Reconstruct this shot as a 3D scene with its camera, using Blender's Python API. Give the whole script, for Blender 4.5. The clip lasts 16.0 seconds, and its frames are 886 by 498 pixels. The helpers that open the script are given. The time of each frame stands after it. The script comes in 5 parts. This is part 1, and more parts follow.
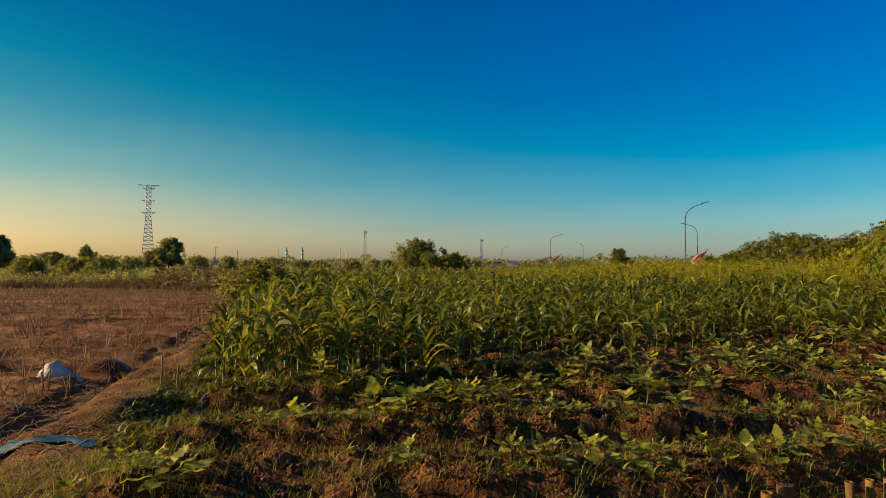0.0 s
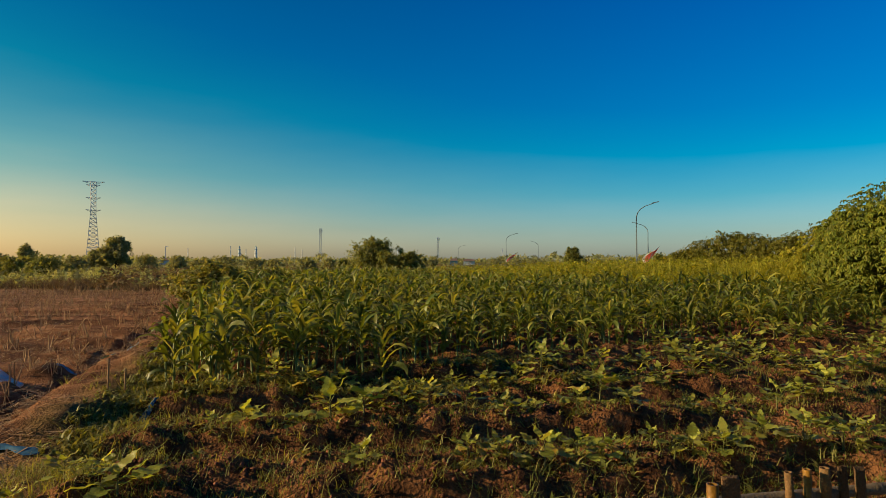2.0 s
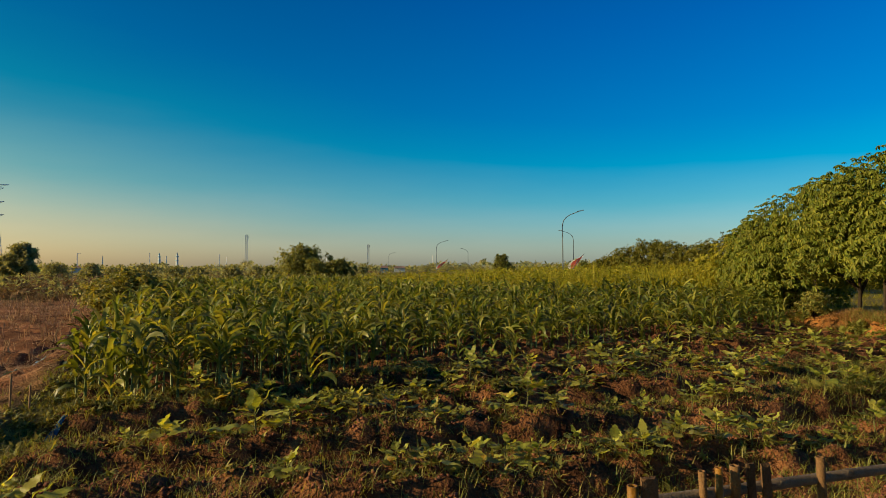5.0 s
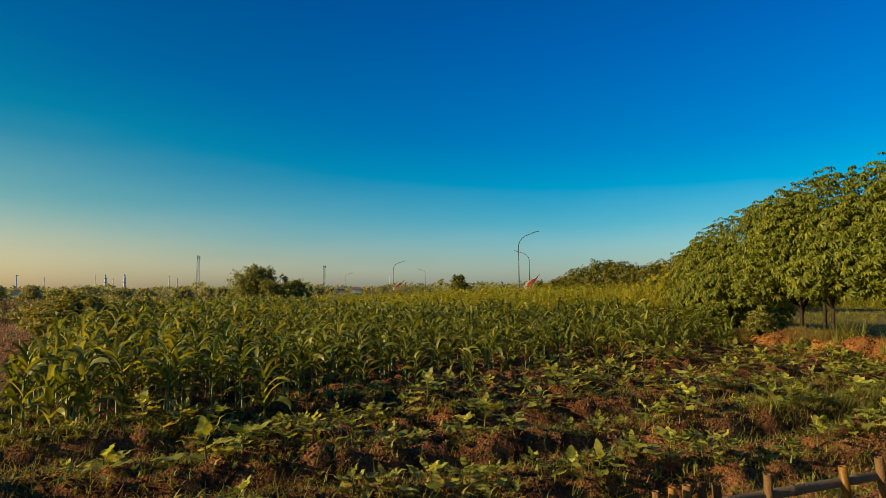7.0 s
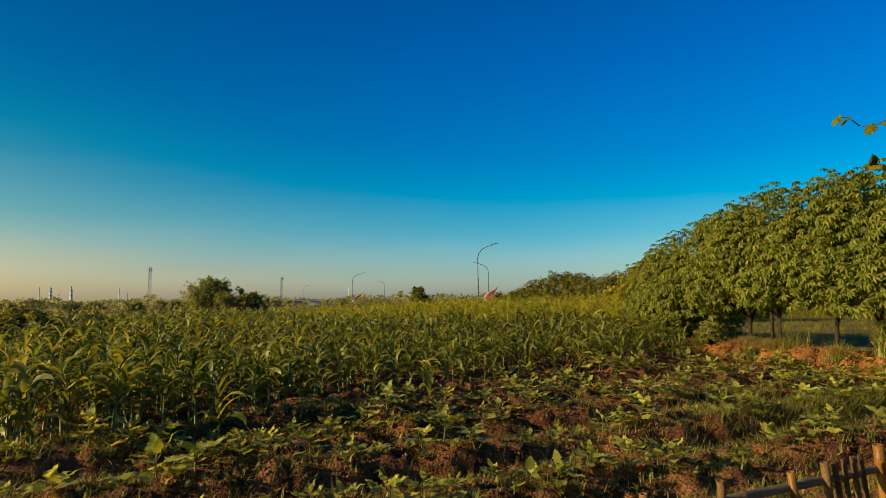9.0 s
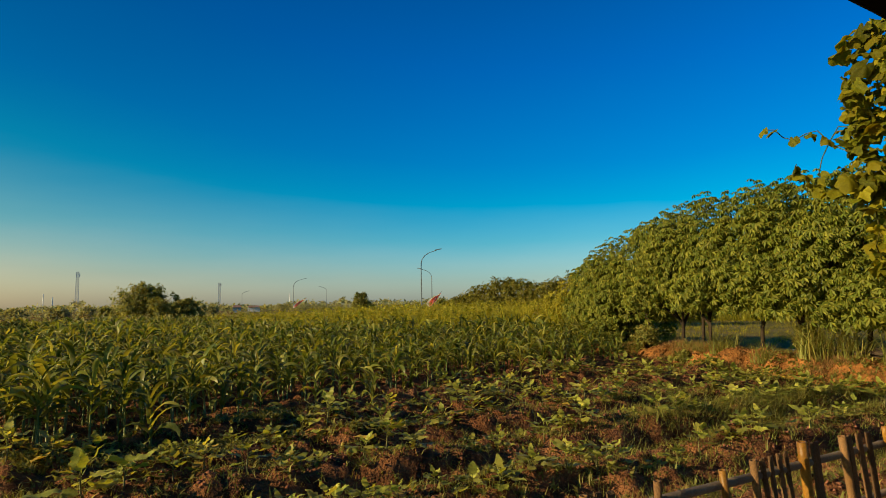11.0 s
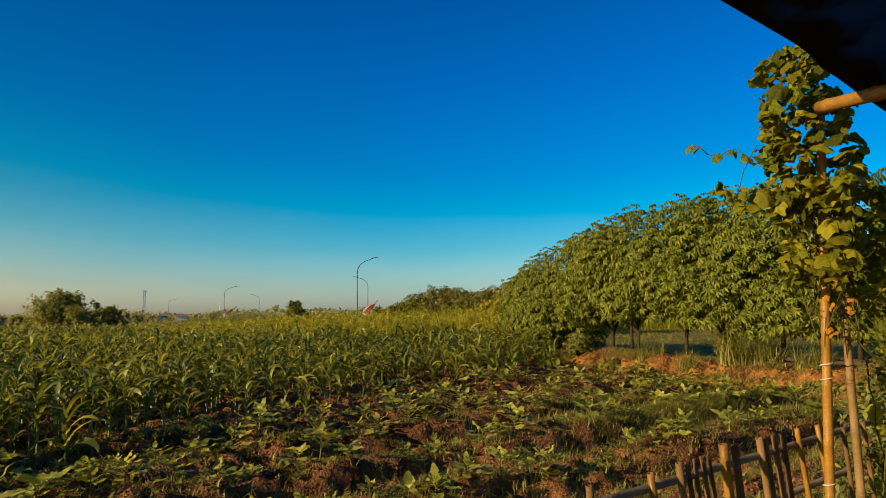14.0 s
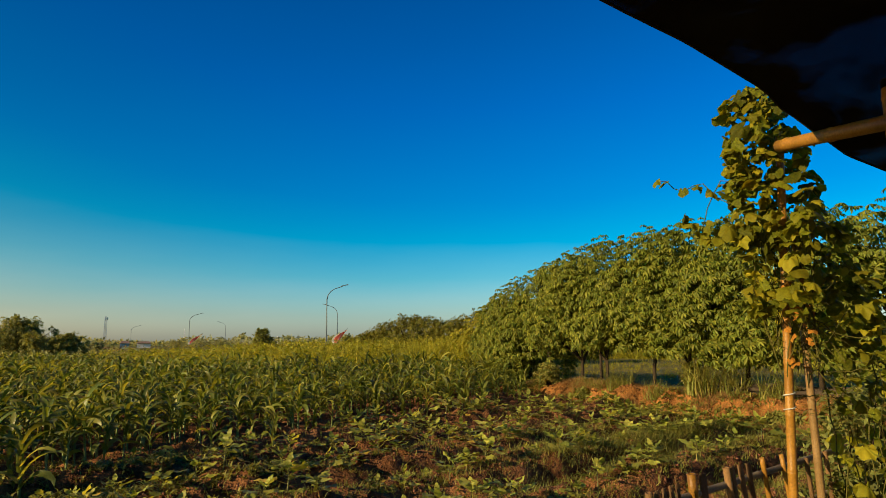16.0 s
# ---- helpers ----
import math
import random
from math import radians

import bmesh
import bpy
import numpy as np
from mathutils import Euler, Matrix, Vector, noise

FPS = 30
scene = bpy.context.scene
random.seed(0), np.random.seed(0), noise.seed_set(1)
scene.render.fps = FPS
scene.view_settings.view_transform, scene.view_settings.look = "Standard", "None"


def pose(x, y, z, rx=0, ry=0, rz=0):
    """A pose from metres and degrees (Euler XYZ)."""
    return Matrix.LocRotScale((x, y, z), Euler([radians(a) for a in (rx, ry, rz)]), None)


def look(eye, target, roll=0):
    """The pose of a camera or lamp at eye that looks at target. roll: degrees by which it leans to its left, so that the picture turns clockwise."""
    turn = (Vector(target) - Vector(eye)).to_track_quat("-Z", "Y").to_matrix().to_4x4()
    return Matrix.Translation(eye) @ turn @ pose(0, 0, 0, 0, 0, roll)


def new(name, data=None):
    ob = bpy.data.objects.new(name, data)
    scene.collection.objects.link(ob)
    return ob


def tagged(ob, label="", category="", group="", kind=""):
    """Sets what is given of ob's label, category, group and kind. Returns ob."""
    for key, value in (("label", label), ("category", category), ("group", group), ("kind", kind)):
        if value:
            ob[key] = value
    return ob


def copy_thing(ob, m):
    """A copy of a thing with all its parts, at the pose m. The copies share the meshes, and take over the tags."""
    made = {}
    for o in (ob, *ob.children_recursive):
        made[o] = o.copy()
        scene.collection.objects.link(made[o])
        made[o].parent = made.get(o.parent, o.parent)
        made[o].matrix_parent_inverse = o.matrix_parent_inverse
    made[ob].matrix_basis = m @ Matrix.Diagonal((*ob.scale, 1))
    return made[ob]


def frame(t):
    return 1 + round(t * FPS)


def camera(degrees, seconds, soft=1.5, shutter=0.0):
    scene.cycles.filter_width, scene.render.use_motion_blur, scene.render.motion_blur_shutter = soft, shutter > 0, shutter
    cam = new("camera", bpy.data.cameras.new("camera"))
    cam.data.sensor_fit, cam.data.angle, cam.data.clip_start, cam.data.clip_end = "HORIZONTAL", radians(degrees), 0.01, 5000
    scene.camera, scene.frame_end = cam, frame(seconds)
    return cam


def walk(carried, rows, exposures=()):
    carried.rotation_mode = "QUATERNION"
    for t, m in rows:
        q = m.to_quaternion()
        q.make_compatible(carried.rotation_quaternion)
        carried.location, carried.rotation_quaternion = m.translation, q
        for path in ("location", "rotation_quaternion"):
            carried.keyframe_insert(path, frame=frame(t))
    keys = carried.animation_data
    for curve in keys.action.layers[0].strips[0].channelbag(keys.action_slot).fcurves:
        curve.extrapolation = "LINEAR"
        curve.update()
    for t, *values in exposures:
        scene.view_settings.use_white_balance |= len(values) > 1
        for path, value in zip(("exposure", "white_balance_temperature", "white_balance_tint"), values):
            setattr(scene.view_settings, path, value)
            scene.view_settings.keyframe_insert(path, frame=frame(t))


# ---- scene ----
cam = camera(71.0, 16.0, soft=0.8)


def aim(x, y, z, yaw, pitch, roll):
    return pose(x, y, z, 0, 0, yaw) @ pose(0, 0, 0, 90 + pitch) @ pose(0, 0, 0, 0, 0, roll)


PATH = [
    (0, -0, -0, 1.5, 0, 1.146, 0),
    (0.5, -0.0062, -0.0098, 1.5036, -0.681, 1.126, -0.028),
    (1, -0.0046, -0.0087, 1.5042, -1.611, 1.1, -0.061),
    (1.5, -0.0025, -0.002, 1.5018, -2.971, 1.079, -0.067),
    (2, 0.0009, -0.0077, 1.5072, -4.003, 1.023, -0.108),
    (2.5, 0.0019, -0.0142, 1.5131, -5.208, 1.007, -0.124),
    (3, 0.0018, -0.0181, 1.5165, -6.352, 0.997, -0.14),
    (3.5, 0.0104, -0.0111, 1.5151, -7.421, 1.152, -0.173),
    (4, 0.0103, -0.0012, 1.5144, -8.554, 1.238, -0.189),
    (6.5, 0.0081, -0.0126, 1.5242, -13.175, 2.987, -0.414),
    (7, 0.0096, -0.0068, 1.5279, -14.376, 3.525, -0.481),
    (7.5, 0.0134, 0.005, 1.5308, -15.431, 3.89, -0.562),
    (8, 0.0143, 0.0035, 1.5284, -16.3, 4.205, -0.612),
    (8.5, 0.0075, -0.0034, 1.5286, -17.118, 4.428, -0.642),
    (11, 0.0167, 0.0174, 1.5253, -23.356, 5.018, -0.851),
    (11.5, 0.0182, 0.0276, 1.5233, -24.622, 5.138, -0.887),
    (12, 0.0313, 0.0333, 1.525, -25.641, 5.119, -0.951),
    (12.5, 0.0225, 0.0295, 1.5245, -26.373, 5.202, -0.909),
    (13, 0.0125, 0.027, 1.5232, -26.994, 5.292, -0.868),
    (13.5, 0.0147, 0.0306, 1.5203, -27.764, 5.485, -0.828),
    (14, 0.0116, 0.0262, 1.5233, -29.22, 5.73, -0.795),
    (14.5, 0.001, 0.0136, 1.5268, -30.313, 6.14, -0.72),
    (15, -0.0068, 0.0091, 1.5282, -31.084, 6.736, -0.716),
    (15.5, -0.0173, 0.0038, 1.5288, -31.555, 7.446, -0.57),
    (16, -0.0168, 0.0085, 1.5262, -31.943, 8.308, -0.505),
]
walk(cam, [(row[0], aim(*row[1:])) for row in PATH],
     exposures=[(0.0, 0.45), (4.0, 0.47), (6.5, 0.51), (11.0, 0.58), (16.0, 0.64)])

# ---------------------------------------------------------------- world and sun
SUN_AZ, SUN_EL = -88.0, 18.5          # degrees clockwise from +y, degrees up
SUN_DIR = Vector((math.sin(radians(SUN_AZ)) * math.cos(radians(SUN_EL)),
                  math.cos(radians(SUN_AZ)) * math.cos(radians(SUN_EL)), math.sin(radians(SUN_EL))))

world = bpy.data.worlds.new("sky")
scene.world = world
world.use_nodes = True
wn, wl = world.node_tree.nodes, world.node_tree.links
wn.clear()


def wnode(kind, **inputs):
    n = wn.new(kind)
    for k, v in inputs.items():
        n.inputs[k].default_value = v
    return n


sky = wn.new("ShaderNodeTexSky")
sky.sky_type, sky.sun_disc = "NISHITA", False
sky.sun_elevation, sky.sun_rotation = radians(SUN_EL), radians(SUN_AZ)
sky.air_density, sky.dust_density, sky.ozone_density = 1.0, 1.2, 3.0
coord = wn.new("ShaderNodeTexCoord")
split = wn.new("ShaderNodeSeparateXYZ")
wl.new(coord.outputs["Generated"], split.inputs[0])
# clear evening air: deep blue above, pale and warm towards the sun at the horizon
def wmath(op, a, b):
    k = wn.new("ShaderNodeMath")
    k.operation = op
    for i, q in enumerate((a, b)):
        if isinstance(q, (int, float)):
            k.inputs[i].default_value = q
        else:
            wl.new(q, k.inputs[i])
    return k.outputs[0]


dot = wn.new("ShaderNodeVectorMath")
dot.operation = "DOT_PRODUCT"
dot.inputs[1].default_value = (math.sin(radians(-93)), math.cos(radians(-93)), 0)
wl.new(coord.outputs["Generated"], dot.inputs[0])
near = wn.new("ShaderNodeMapRange")
near.interpolation_type = "SMOOTHSTEP"
near.inputs["From Min"].default_value, near.inputs["From Max"].default_value = -0.5, 0.7
wl.new(dot.outputs["Value"], near.inputs["Value"])
# the haze lies higher towards the sun, with faint streaks
streak_map = wn.new("ShaderNodeMapping")
streak_map.inputs["Scale"].default_value = (2.2, 2.2, 11.0)
wl.new(coord.outputs["Generated"], streak_map.inputs["Vector"])
streak = wn.new("ShaderNodeTexNoise")
streak.inputs["Scale"].default_value, streak.inputs["Detail"].default_value = 1.6, 5
wl.new(streak_map.outputs[0], streak.inputs["Vector"])
lifted = wmath("DIVIDE", split.outputs["Z"], wmath("ADD", wmath("MULTIPLY", near.outputs[0], .75), 1.0))
haze = wmath("ADD", lifted, wmath("MULTIPLY", wmath("SUBTRACT", streak.outputs["Fac"], .5), .03))


def sky_ramp(stops):
    r = wn.new("ShaderNodeValToRGB")
    e = r.color_ramp.elements
    while len(e) < len(stops):
        e.new(0.5)
    for k, (pos, c) in zip(e, stops):
        k.position, k.color = pos, (*c, 1)
    wl.new(haze, r.inputs[0])
    return r


tint = sky_ramp([(0.0, (1.22, 1.28, 1.34)), (0.04, (0.78, 0.98, 1.04)), (0.10, (0.26, 0.82, 0.94)), (0.135, (0.1, 0.74, 0.92)), (0.152, (0.0, 0.71, 0.93)), (0.22, (0.0, 0.56, 0.94)), (0.36, (0.0, 0.46, 0.97)), (0.6, (0.0, 0.35, 0.76))])
tint_sun = sky_ramp([(0.0, (1.34, 0.98, 0.57)), (0.036, (1.12, 0.85, 0.53)), (0.09, (0.42, 0.69, 0.53)), (0.135, (0.11, 0.54, 0.52)), (0.16, (0.01, 0.49, 0.52)), (0.23, (0.0, 0.33, 0.52)), (0.36, (0.0, 0.2, 0.36)), (0.6, (0.0, 0.15, 0.3))])
mixw = wn.new("ShaderNodeMixRGB")
wl.new(near.outputs[0], mixw.inputs[0])
wl.new(tint.outputs[0], mixw.inputs[1])
wl.new(tint_sun.outputs[0], mixw.inputs[2])
tone = wn.new("ShaderNodeMixRGB")
tone.blend_type = "MULTIPLY"
tone.inputs[0].default_value = 1
wl.new(sky.outputs[0], tone.inputs[1])
wl.new(mixw.outputs[0], tone.inputs[2])
back = wnode("ShaderNodeBackground", Strength=0.1)
wl.new(tone.outputs[0], back.inputs[0])
wout = wn.new("ShaderNodeOutputWorld")
wl.new(back.outputs[0], wout.inputs[0])

sun = new("sun", bpy.data.lights.new("sun", "SUN"))
sun.data.energy, sun.data.angle, sun.data.color = 5.6, radians(0.5), (1.0, 0.72, 0.36)
sun.matrix_world = look(SUN_DIR * 100, (0, 0, 0))

# ---------------------------------------------------------------- materials
MATS = {}


def material(name, c1, c2, rough=0.8, scale=6.0, fine=60.0, bump=0.3, translucent=0.0, c3=None,
             spread=0.0, island=False, metal=0.0, spec=0.3, bump_dist=0.01):
    """Two-tone noise colour with a fine grain, relief, random shift by piece, and light through thin leaves."""
    if name in MATS:
        return MATS[name]
    m = bpy.data.materials.new(name)
    m.use_nodes = True
    n, l = m.node_tree.nodes, m.node_tree.links
    p = n["Principled BSDF"]
    tc = n.new("ShaderNodeTexCoord")
    big = n.new("ShaderNodeTexNoise")
    big.inputs["Scale"].default_value, big.inputs["Detail"].default_value = scale, 5
    small = n.new("ShaderNodeTexNoise")
    small.inputs["Scale"].default_value, small.inputs["Detail"].default_value = fine, 4
    for t in (big, small):
        l.new(tc.outputs["Object"], t.inputs["Vector"])
    ramp = n.new("ShaderNodeValToRGB")
    e = ramp.color_ramp.elements
    e[0].position, e[0].color = 0.32, (*c1, 1)
    e[1].position, e[1].color = 0.68, (*c2, 1)
    l.new(big.outputs["Fac"], ramp.inputs[0])
    grain = n.new("ShaderNodeMixRGB")
    grain.blend_type = "OVERLAY"
    grain.inputs[0].default_value = 0.55
    l.new(ramp.outputs[0], grain.inputs[1])
    l.new(small.outputs["Fac"], grain.inputs[2])
    colour = grain.outputs[0]
    if c3 is not None or spread:
        src = n.new("ShaderNodeNewGeometry").outputs["Random Per Island"] if island else n.new("ShaderNodeObjectInfo").outputs["Random"]
        if c3 is not None:
            pick = n.new("ShaderNodeMapRange")
            pick.inputs["From Min"].default_value, pick.inputs["From Max"].default_value = 0.35, 1.0
            l.new(src, pick.inputs["Value"])
            mx = n.new("ShaderNodeMixRGB")
            mx.inputs[2].default_value = (*c3, 1)
            l.new(pick.outputs[0], mx.inputs[0])
            l.new(colour, mx.inputs[1])
            colour = mx.outputs[0]
        if spread:
            mul = n.new("ShaderNodeMath")
            mul.operation = "MULTIPLY"
            mul.inputs[1].default_value = 7.31
            fr = n.new("ShaderNodeMath")
            fr.operation = "FRACT"
            l.new(src, mul.inputs[0])
            l.new(mul.outputs[0], fr.inputs[0])
            rg = n.new("ShaderNodeMapRange")
            rg.inputs["To Min"].default_value, rg.inputs["To Max"].default_value = 1 - spread, 1 + spread
            l.new(fr.outputs[0], rg.inputs["Value"])
            hs = n.new("ShaderNodeHueSaturation")
            l.new(rg.outputs[0], hs.inputs["Value"])
            l.new(colour, hs.inputs["Color"])
            colour = hs.outputs[0]
    relief = small.outputs["Fac"]
    l.new(colour, p.inputs["Base Color"])
    p.inputs["Roughness"].default_value, p.inputs["Metallic"].default_value = rough, metal
    p.inputs["Specular IOR Level"].default_value = spec
    if bump:
        b = n.new("ShaderNodeBump")
        b.inputs["Strength"].default_value, b.inputs["Distance"].default_value = bump, bump_dist
        l.new(relief, b.inputs["Height"])
        l.new(b.outputs[0], p.inputs["Normal"])
    if translucent:
        tr = n.new("ShaderNodeBsdfTranslucent")
        bright = n.new("ShaderNodeMixRGB")
        bright.blend_type = "MULTIPLY"
        bright.inputs[0].default_value = 1
        bright.inputs[2].default_value = (1.6, 1.35, 0.5, 1)
        l.new(colour, bright.inputs[1])
        l.new(bright.outputs[0], tr.inputs["Color"])
        mixs = n.new("ShaderNodeMixShader")
        mixs.inputs[0].default_value = translucent
        l.new(p.outputs[0], mixs.inputs[1])
        l.new(tr.outputs[0], mixs.inputs[2])
        l.new(mixs.outputs[0], n["Material Output"].inputs["Surface"])
    MATS[name] = m
    return m


CORN = material("corn_leaf", (.076, .106, .015), (.126, .16, .026), .44, 5, 90, .15, .46, (.25, .245, .045), .45, spec=.36)
CORN_STUFF = material("corn_leaf_field", (.076, .106, .015), (.126, .16, .026), .44, 5, 90, .15, .46, (.25, .245, .045), .45, True, spec=.36)
CORN_STALK = material("corn_stalk", (.10, .15, .03), (.16, .19, .05), .5, 8, 60, .2, 0)
EGG = material("eggplant_leaf", (.19, .235, .036), (.29, .31, .052), .46, 12, 80, .4, .45, (.40, .39, .08), .4)
EGG_STEM = material("eggplant_stem", (.12, .12, .04), (.16, .15, .06), .7, 10, 60, .2)
EGG_OLD = material("yellow_leaf", (.35, .24, .03), (.45, .33, .05), .6, 12, 80, .3, .3)
CASS = material("cassava_leaf", (.085, .12, .014), (.138, .17, .022), .52, 3, 60, .1, .38, (.205, .212, .03), .4, True, spec=.18)
VINE = material("gourd_leaf", (.072, .086, .006), (.13, .142, .009), .6, 3, 12, .16, .4, (.24, .215, .014), .5, spec=.12, bump_dist=.02)
VINE_STEM = material("vine_stem", (.05, .055, .01), (.1, .085, .02), .7, 14, 80, .2, spec=.1)
DRY_LEAF = material("dry_leaf", (.26, .11, .018), (.38, .18, .028), .85, 14, 80, .4, .2, spec=.1)
GRASS = material("grass_blade", (.14, .165, .03), (.20, .215, .045), .55, 2, 40, 0, .42, (.29, .25, .07), .35, True)
REED = material("reed_blade", (.17, .19, .013), (.25, .25, .019), .6, .4, 20, 0, .45, (.34, .31, .028), .35, True)
WEED = material("weed_leaf", (.12, .145, .028), (.19, .195, .042), .6, 2, 40, 0, .35, (.26, .225, .055), .35, True)
DRYWEED = material("dry_weed", (.19, .1, .036), (.27, .15, .055), .85, 1, 30, 0, .2, (.33, .2, .07), .35, True)
DRYSCRUB = material("dry_scrub", (.1, .068, .045), (.16, .108, .07), .9, 1, 30, 0, .2, (.2, .15, .085), .35, True, spec=.1)
STRAW = material("straw", (.24, .13, .06), (.34, .2, .1), .8, 3, 50, 0, .1, (.42, .28, .14), .4, True)
MEADOW = material("meadow_blade", (.2, .2, .012), (.27, .255, .018), .65, .4, 20, 0, .45, (.36, .31, .03), .35, True, spec=.1)
TREELEAF = material("tree_leaf", (.11, .14, .035), (.17, .19, .05), .6, .5, 20, 0, .45, (.22, .22, .06), .35, True)
BUSHLEAF = material("bush_leaf", (.1, .115, .022), (.15, .158, .03), .65, .5, 20, 0, .4, (.2, .185, .04), .35, True, spec=.12)
# paler, greyer leaf for far foliage: distance haze mixed into the base colour
FARLEAF_HAZED = material("far_leaf_hazed", (.17, .195, .1), (.235, .255, .13), .7, .5, 20, 0, .45, (.28, .28, .15), .3, True, spec=.15)
BARK = material("bark", (.022, .017, .012), (.055, .041, .028), .95, 9, 70, .8, 0, bump_dist=.02, spec=.1)
BAMBOO = material("bamboo_yellow", (.16, .077, .011), (.26, .132, .02), .45, 5, 90, .25, 0, None, .25)
BAMBOO_OLD = material("bamboo_weathered", (.065, .036, .016), (.13, .074, .034), .8, 7, 120, .7, 0, None, .35)
BAMBOO_GREY = material("bamboo_brown", (.11, .06, .022), (.18, .1, .04), .75, 7, 120, .5, 0, None, .25)
BAMBOO_PALE = material("bamboo_pale", (.12, .072, .025), (.2, .125, .048), .6, 6, 110, .4, 0, None, .2)
WIRE = material("tie_wire", (.35, .33, .3), (.5, .48, .45), .5, 20, 80, .1, 0)
SACK = material("sack_white", (.56, .56, .56), (.74, .73, .71), .7, 6, 220, .5, .1)
TARP = material("tarp_blue", (.014, .065, .14), (.03, .12, .22), .65, 8, 90, .3, .05, spec=.15)
TARP_PALE = material("tarp_pale", (.1, .2, .32), (.18, .3, .42), .6, 8, 90, .3, .05, spec=.2)
# steel of the horizon structures, its base colour paled to paint in distance haze
STEEL_HAZED = material("steel_hazed", (.5, .53, .56), (.62, .65, .68), .6, .5, 6, .1, 0)
LAMPSTEEL = material("lamp_steel", (.07, .10, .13), (.11, .14, .17), .6, .5, 6, .1, 0, spec=.1)
WHITEWALL = material("painted_wall", (.55, .58, .6), (.68, .7, .7), .8, .3, 6, .1)
BLUEWALL = material("blue_sheet", (.10, .24, .38), (.14, .3, .46), .5, .5, 10, .1)
ROOFTILE = material("roof_brown", (.14, .09, .07), (.2, .13, .1), .85, .6, 10, .3)
TEAL = material("minaret_teal", (.08, .2, .3), (.12, .28, .38), .6, .5, 10, .1)
FLAGRED = material("flag_red", (.66, .09, .08), (.76, .14, .12), .7, 4, 60, .2, .5)
FLAGWHITE = material("flag_white", (.7, .66, .62), (.8, .76, .72), .7, 4, 60, .2, .3)
RAIL = material("bamboo_rail", (.13, .10, .07), (.22, .175, .125), .7, 7, 120, .5, 0, None, .2)
LOG = material("log_wood", (.03, .022, .017), (.07, .05, .035), .9, 6, 60, .8)


def ground_material():
    m = bpy.data.materials.new("field_ground")
    m.use_nodes = True
    n, l = m.node_tree.nodes, m.node_tree.links
    p = n["Principled BSDF"]
    tc = n.new("ShaderNodeTexCoord")
    noises = []
    for s, d in ((0.5, 6), (5.0, 8), (38.0, 6)):
        t = n.new("ShaderNodeTexNoise")
        t.inputs["Scale"].default_value, t.inputs["Detail"].default_value = s, d
        l.new(tc.outputs["Object"], t.inputs["Vector"])
        noises.append(t.outputs["Fac"])

    def two(c1, c2, fac):
        r = n.new("ShaderNodeValToRGB")
        e = r.color_ramp.elements
        e[0].position, e[0].color = .35, (*c1, 1)
        e[1].position, e[1].color = .66, (*c2, 1)
        l.new(fac, r.inputs[0])
        return r.outputs[0]

    def mix(a, b, fac, kind="MIX", amount=None):
        x = n.new("ShaderNodeMixRGB")
        x.blend_type = kind
        if amount is None:
            l.new(fac, x.inputs[0])
        else:
            x.inputs[0].default_value = amount
        l.new(a, x.inputs[1])
        l.new(b, x.inputs[2])
        return x.outputs[0]

    at = n.new("ShaderNodeAttribute")
    at.attribute_name = "soil"
    sep = n.new("ShaderNodeSeparateColor")
    l.new(at.outputs["Color"], sep.inputs[0])
    grass = two((.09, .09, .02), (.16, .13, .035), noises[0])
    tilled = two((.062, .027, .012), (.25, .112, .046), noises[1])
    dry = two((.18, .082, .04), (.37, .19, .098), noises[1])
    bank = two((.14, .06, .018), (.36, .16, .046), noises[1])
    # lit and shaded sides of the stubble furrows, painted as stretched colour streaks
    mp = n.new("ShaderNodeMapping")
    mp.inputs["Scale"].default_value = (.22, 1.5, 1)
    l.new(tc.outputs["Object"], mp.inputs["Vector"])
    st = n.new("ShaderNodeTexNoise")
    st.inputs["Scale"].default_value, st.inputs["Detail"].default_value = 1.0, 6
    l.new(mp.outputs[0], st.inputs["Vector"])
    dry = mix(dry, two((.3, .24, .21), (1.25, 1.2, 1.15), st.outputs["Fac"]), None, "MULTIPLY", .95)
    c = mix(grass, tilled, sep.outputs[0])
    c = mix(c, dry, sep.outputs[1])
    c = mix(c, bank, sep.outputs[2])
    c = mix(c, noises[2], None, "OVERLAY", .6)
    l.new(c, p.inputs["Base Color"])
    p.inputs["Roughness"].default_value, p.inputs["Specular IOR Level"].default_value = .95, .1
    b = n.new("ShaderNodeBump")
    b.inputs["Strength"].default_value, b.inputs["Distance"].default_value = 1.0, .05
    l.new(noises[2], b.inputs["Height"])
    l.new(b.outputs[0], p.inputs["Normal"])
    return m


# ---------------------------------------------------------------- mesh tools


def mesh(name, verts, faces, mat, smooth=False):
    me = bpy.data.meshes.new(name)
    v = np.asarray(verts, float)
    if isinstance(faces, np.ndarray):
        k, f = faces.shape[1], faces.astype(np.int32)
        me.vertices.add(len(v))
        me.vertices.foreach_set("co", v.ravel())
        me.loops.add(f.size)
        me.loops.foreach_set("vertex_index", f.ravel())
        me.polygons.add(len(f))
        me.polygons.foreach_set("loop_start", np.arange(0, f.size, k, dtype=np.int32))
        me.update(calc_edges=True)
    else:
        me.from_pydata(v.tolist(), [], faces)
        me.update()
    if smooth:
        me.polygons.foreach_set("use_smooth", np.ones(len(me.polygons), bool))
    me.materials.append(mat)
    return me


def part(name, data, parent=None, label=""):
    ob = new(name, data)
    if parent is not None:
        ob.parent = parent
    return tagged(ob, label)


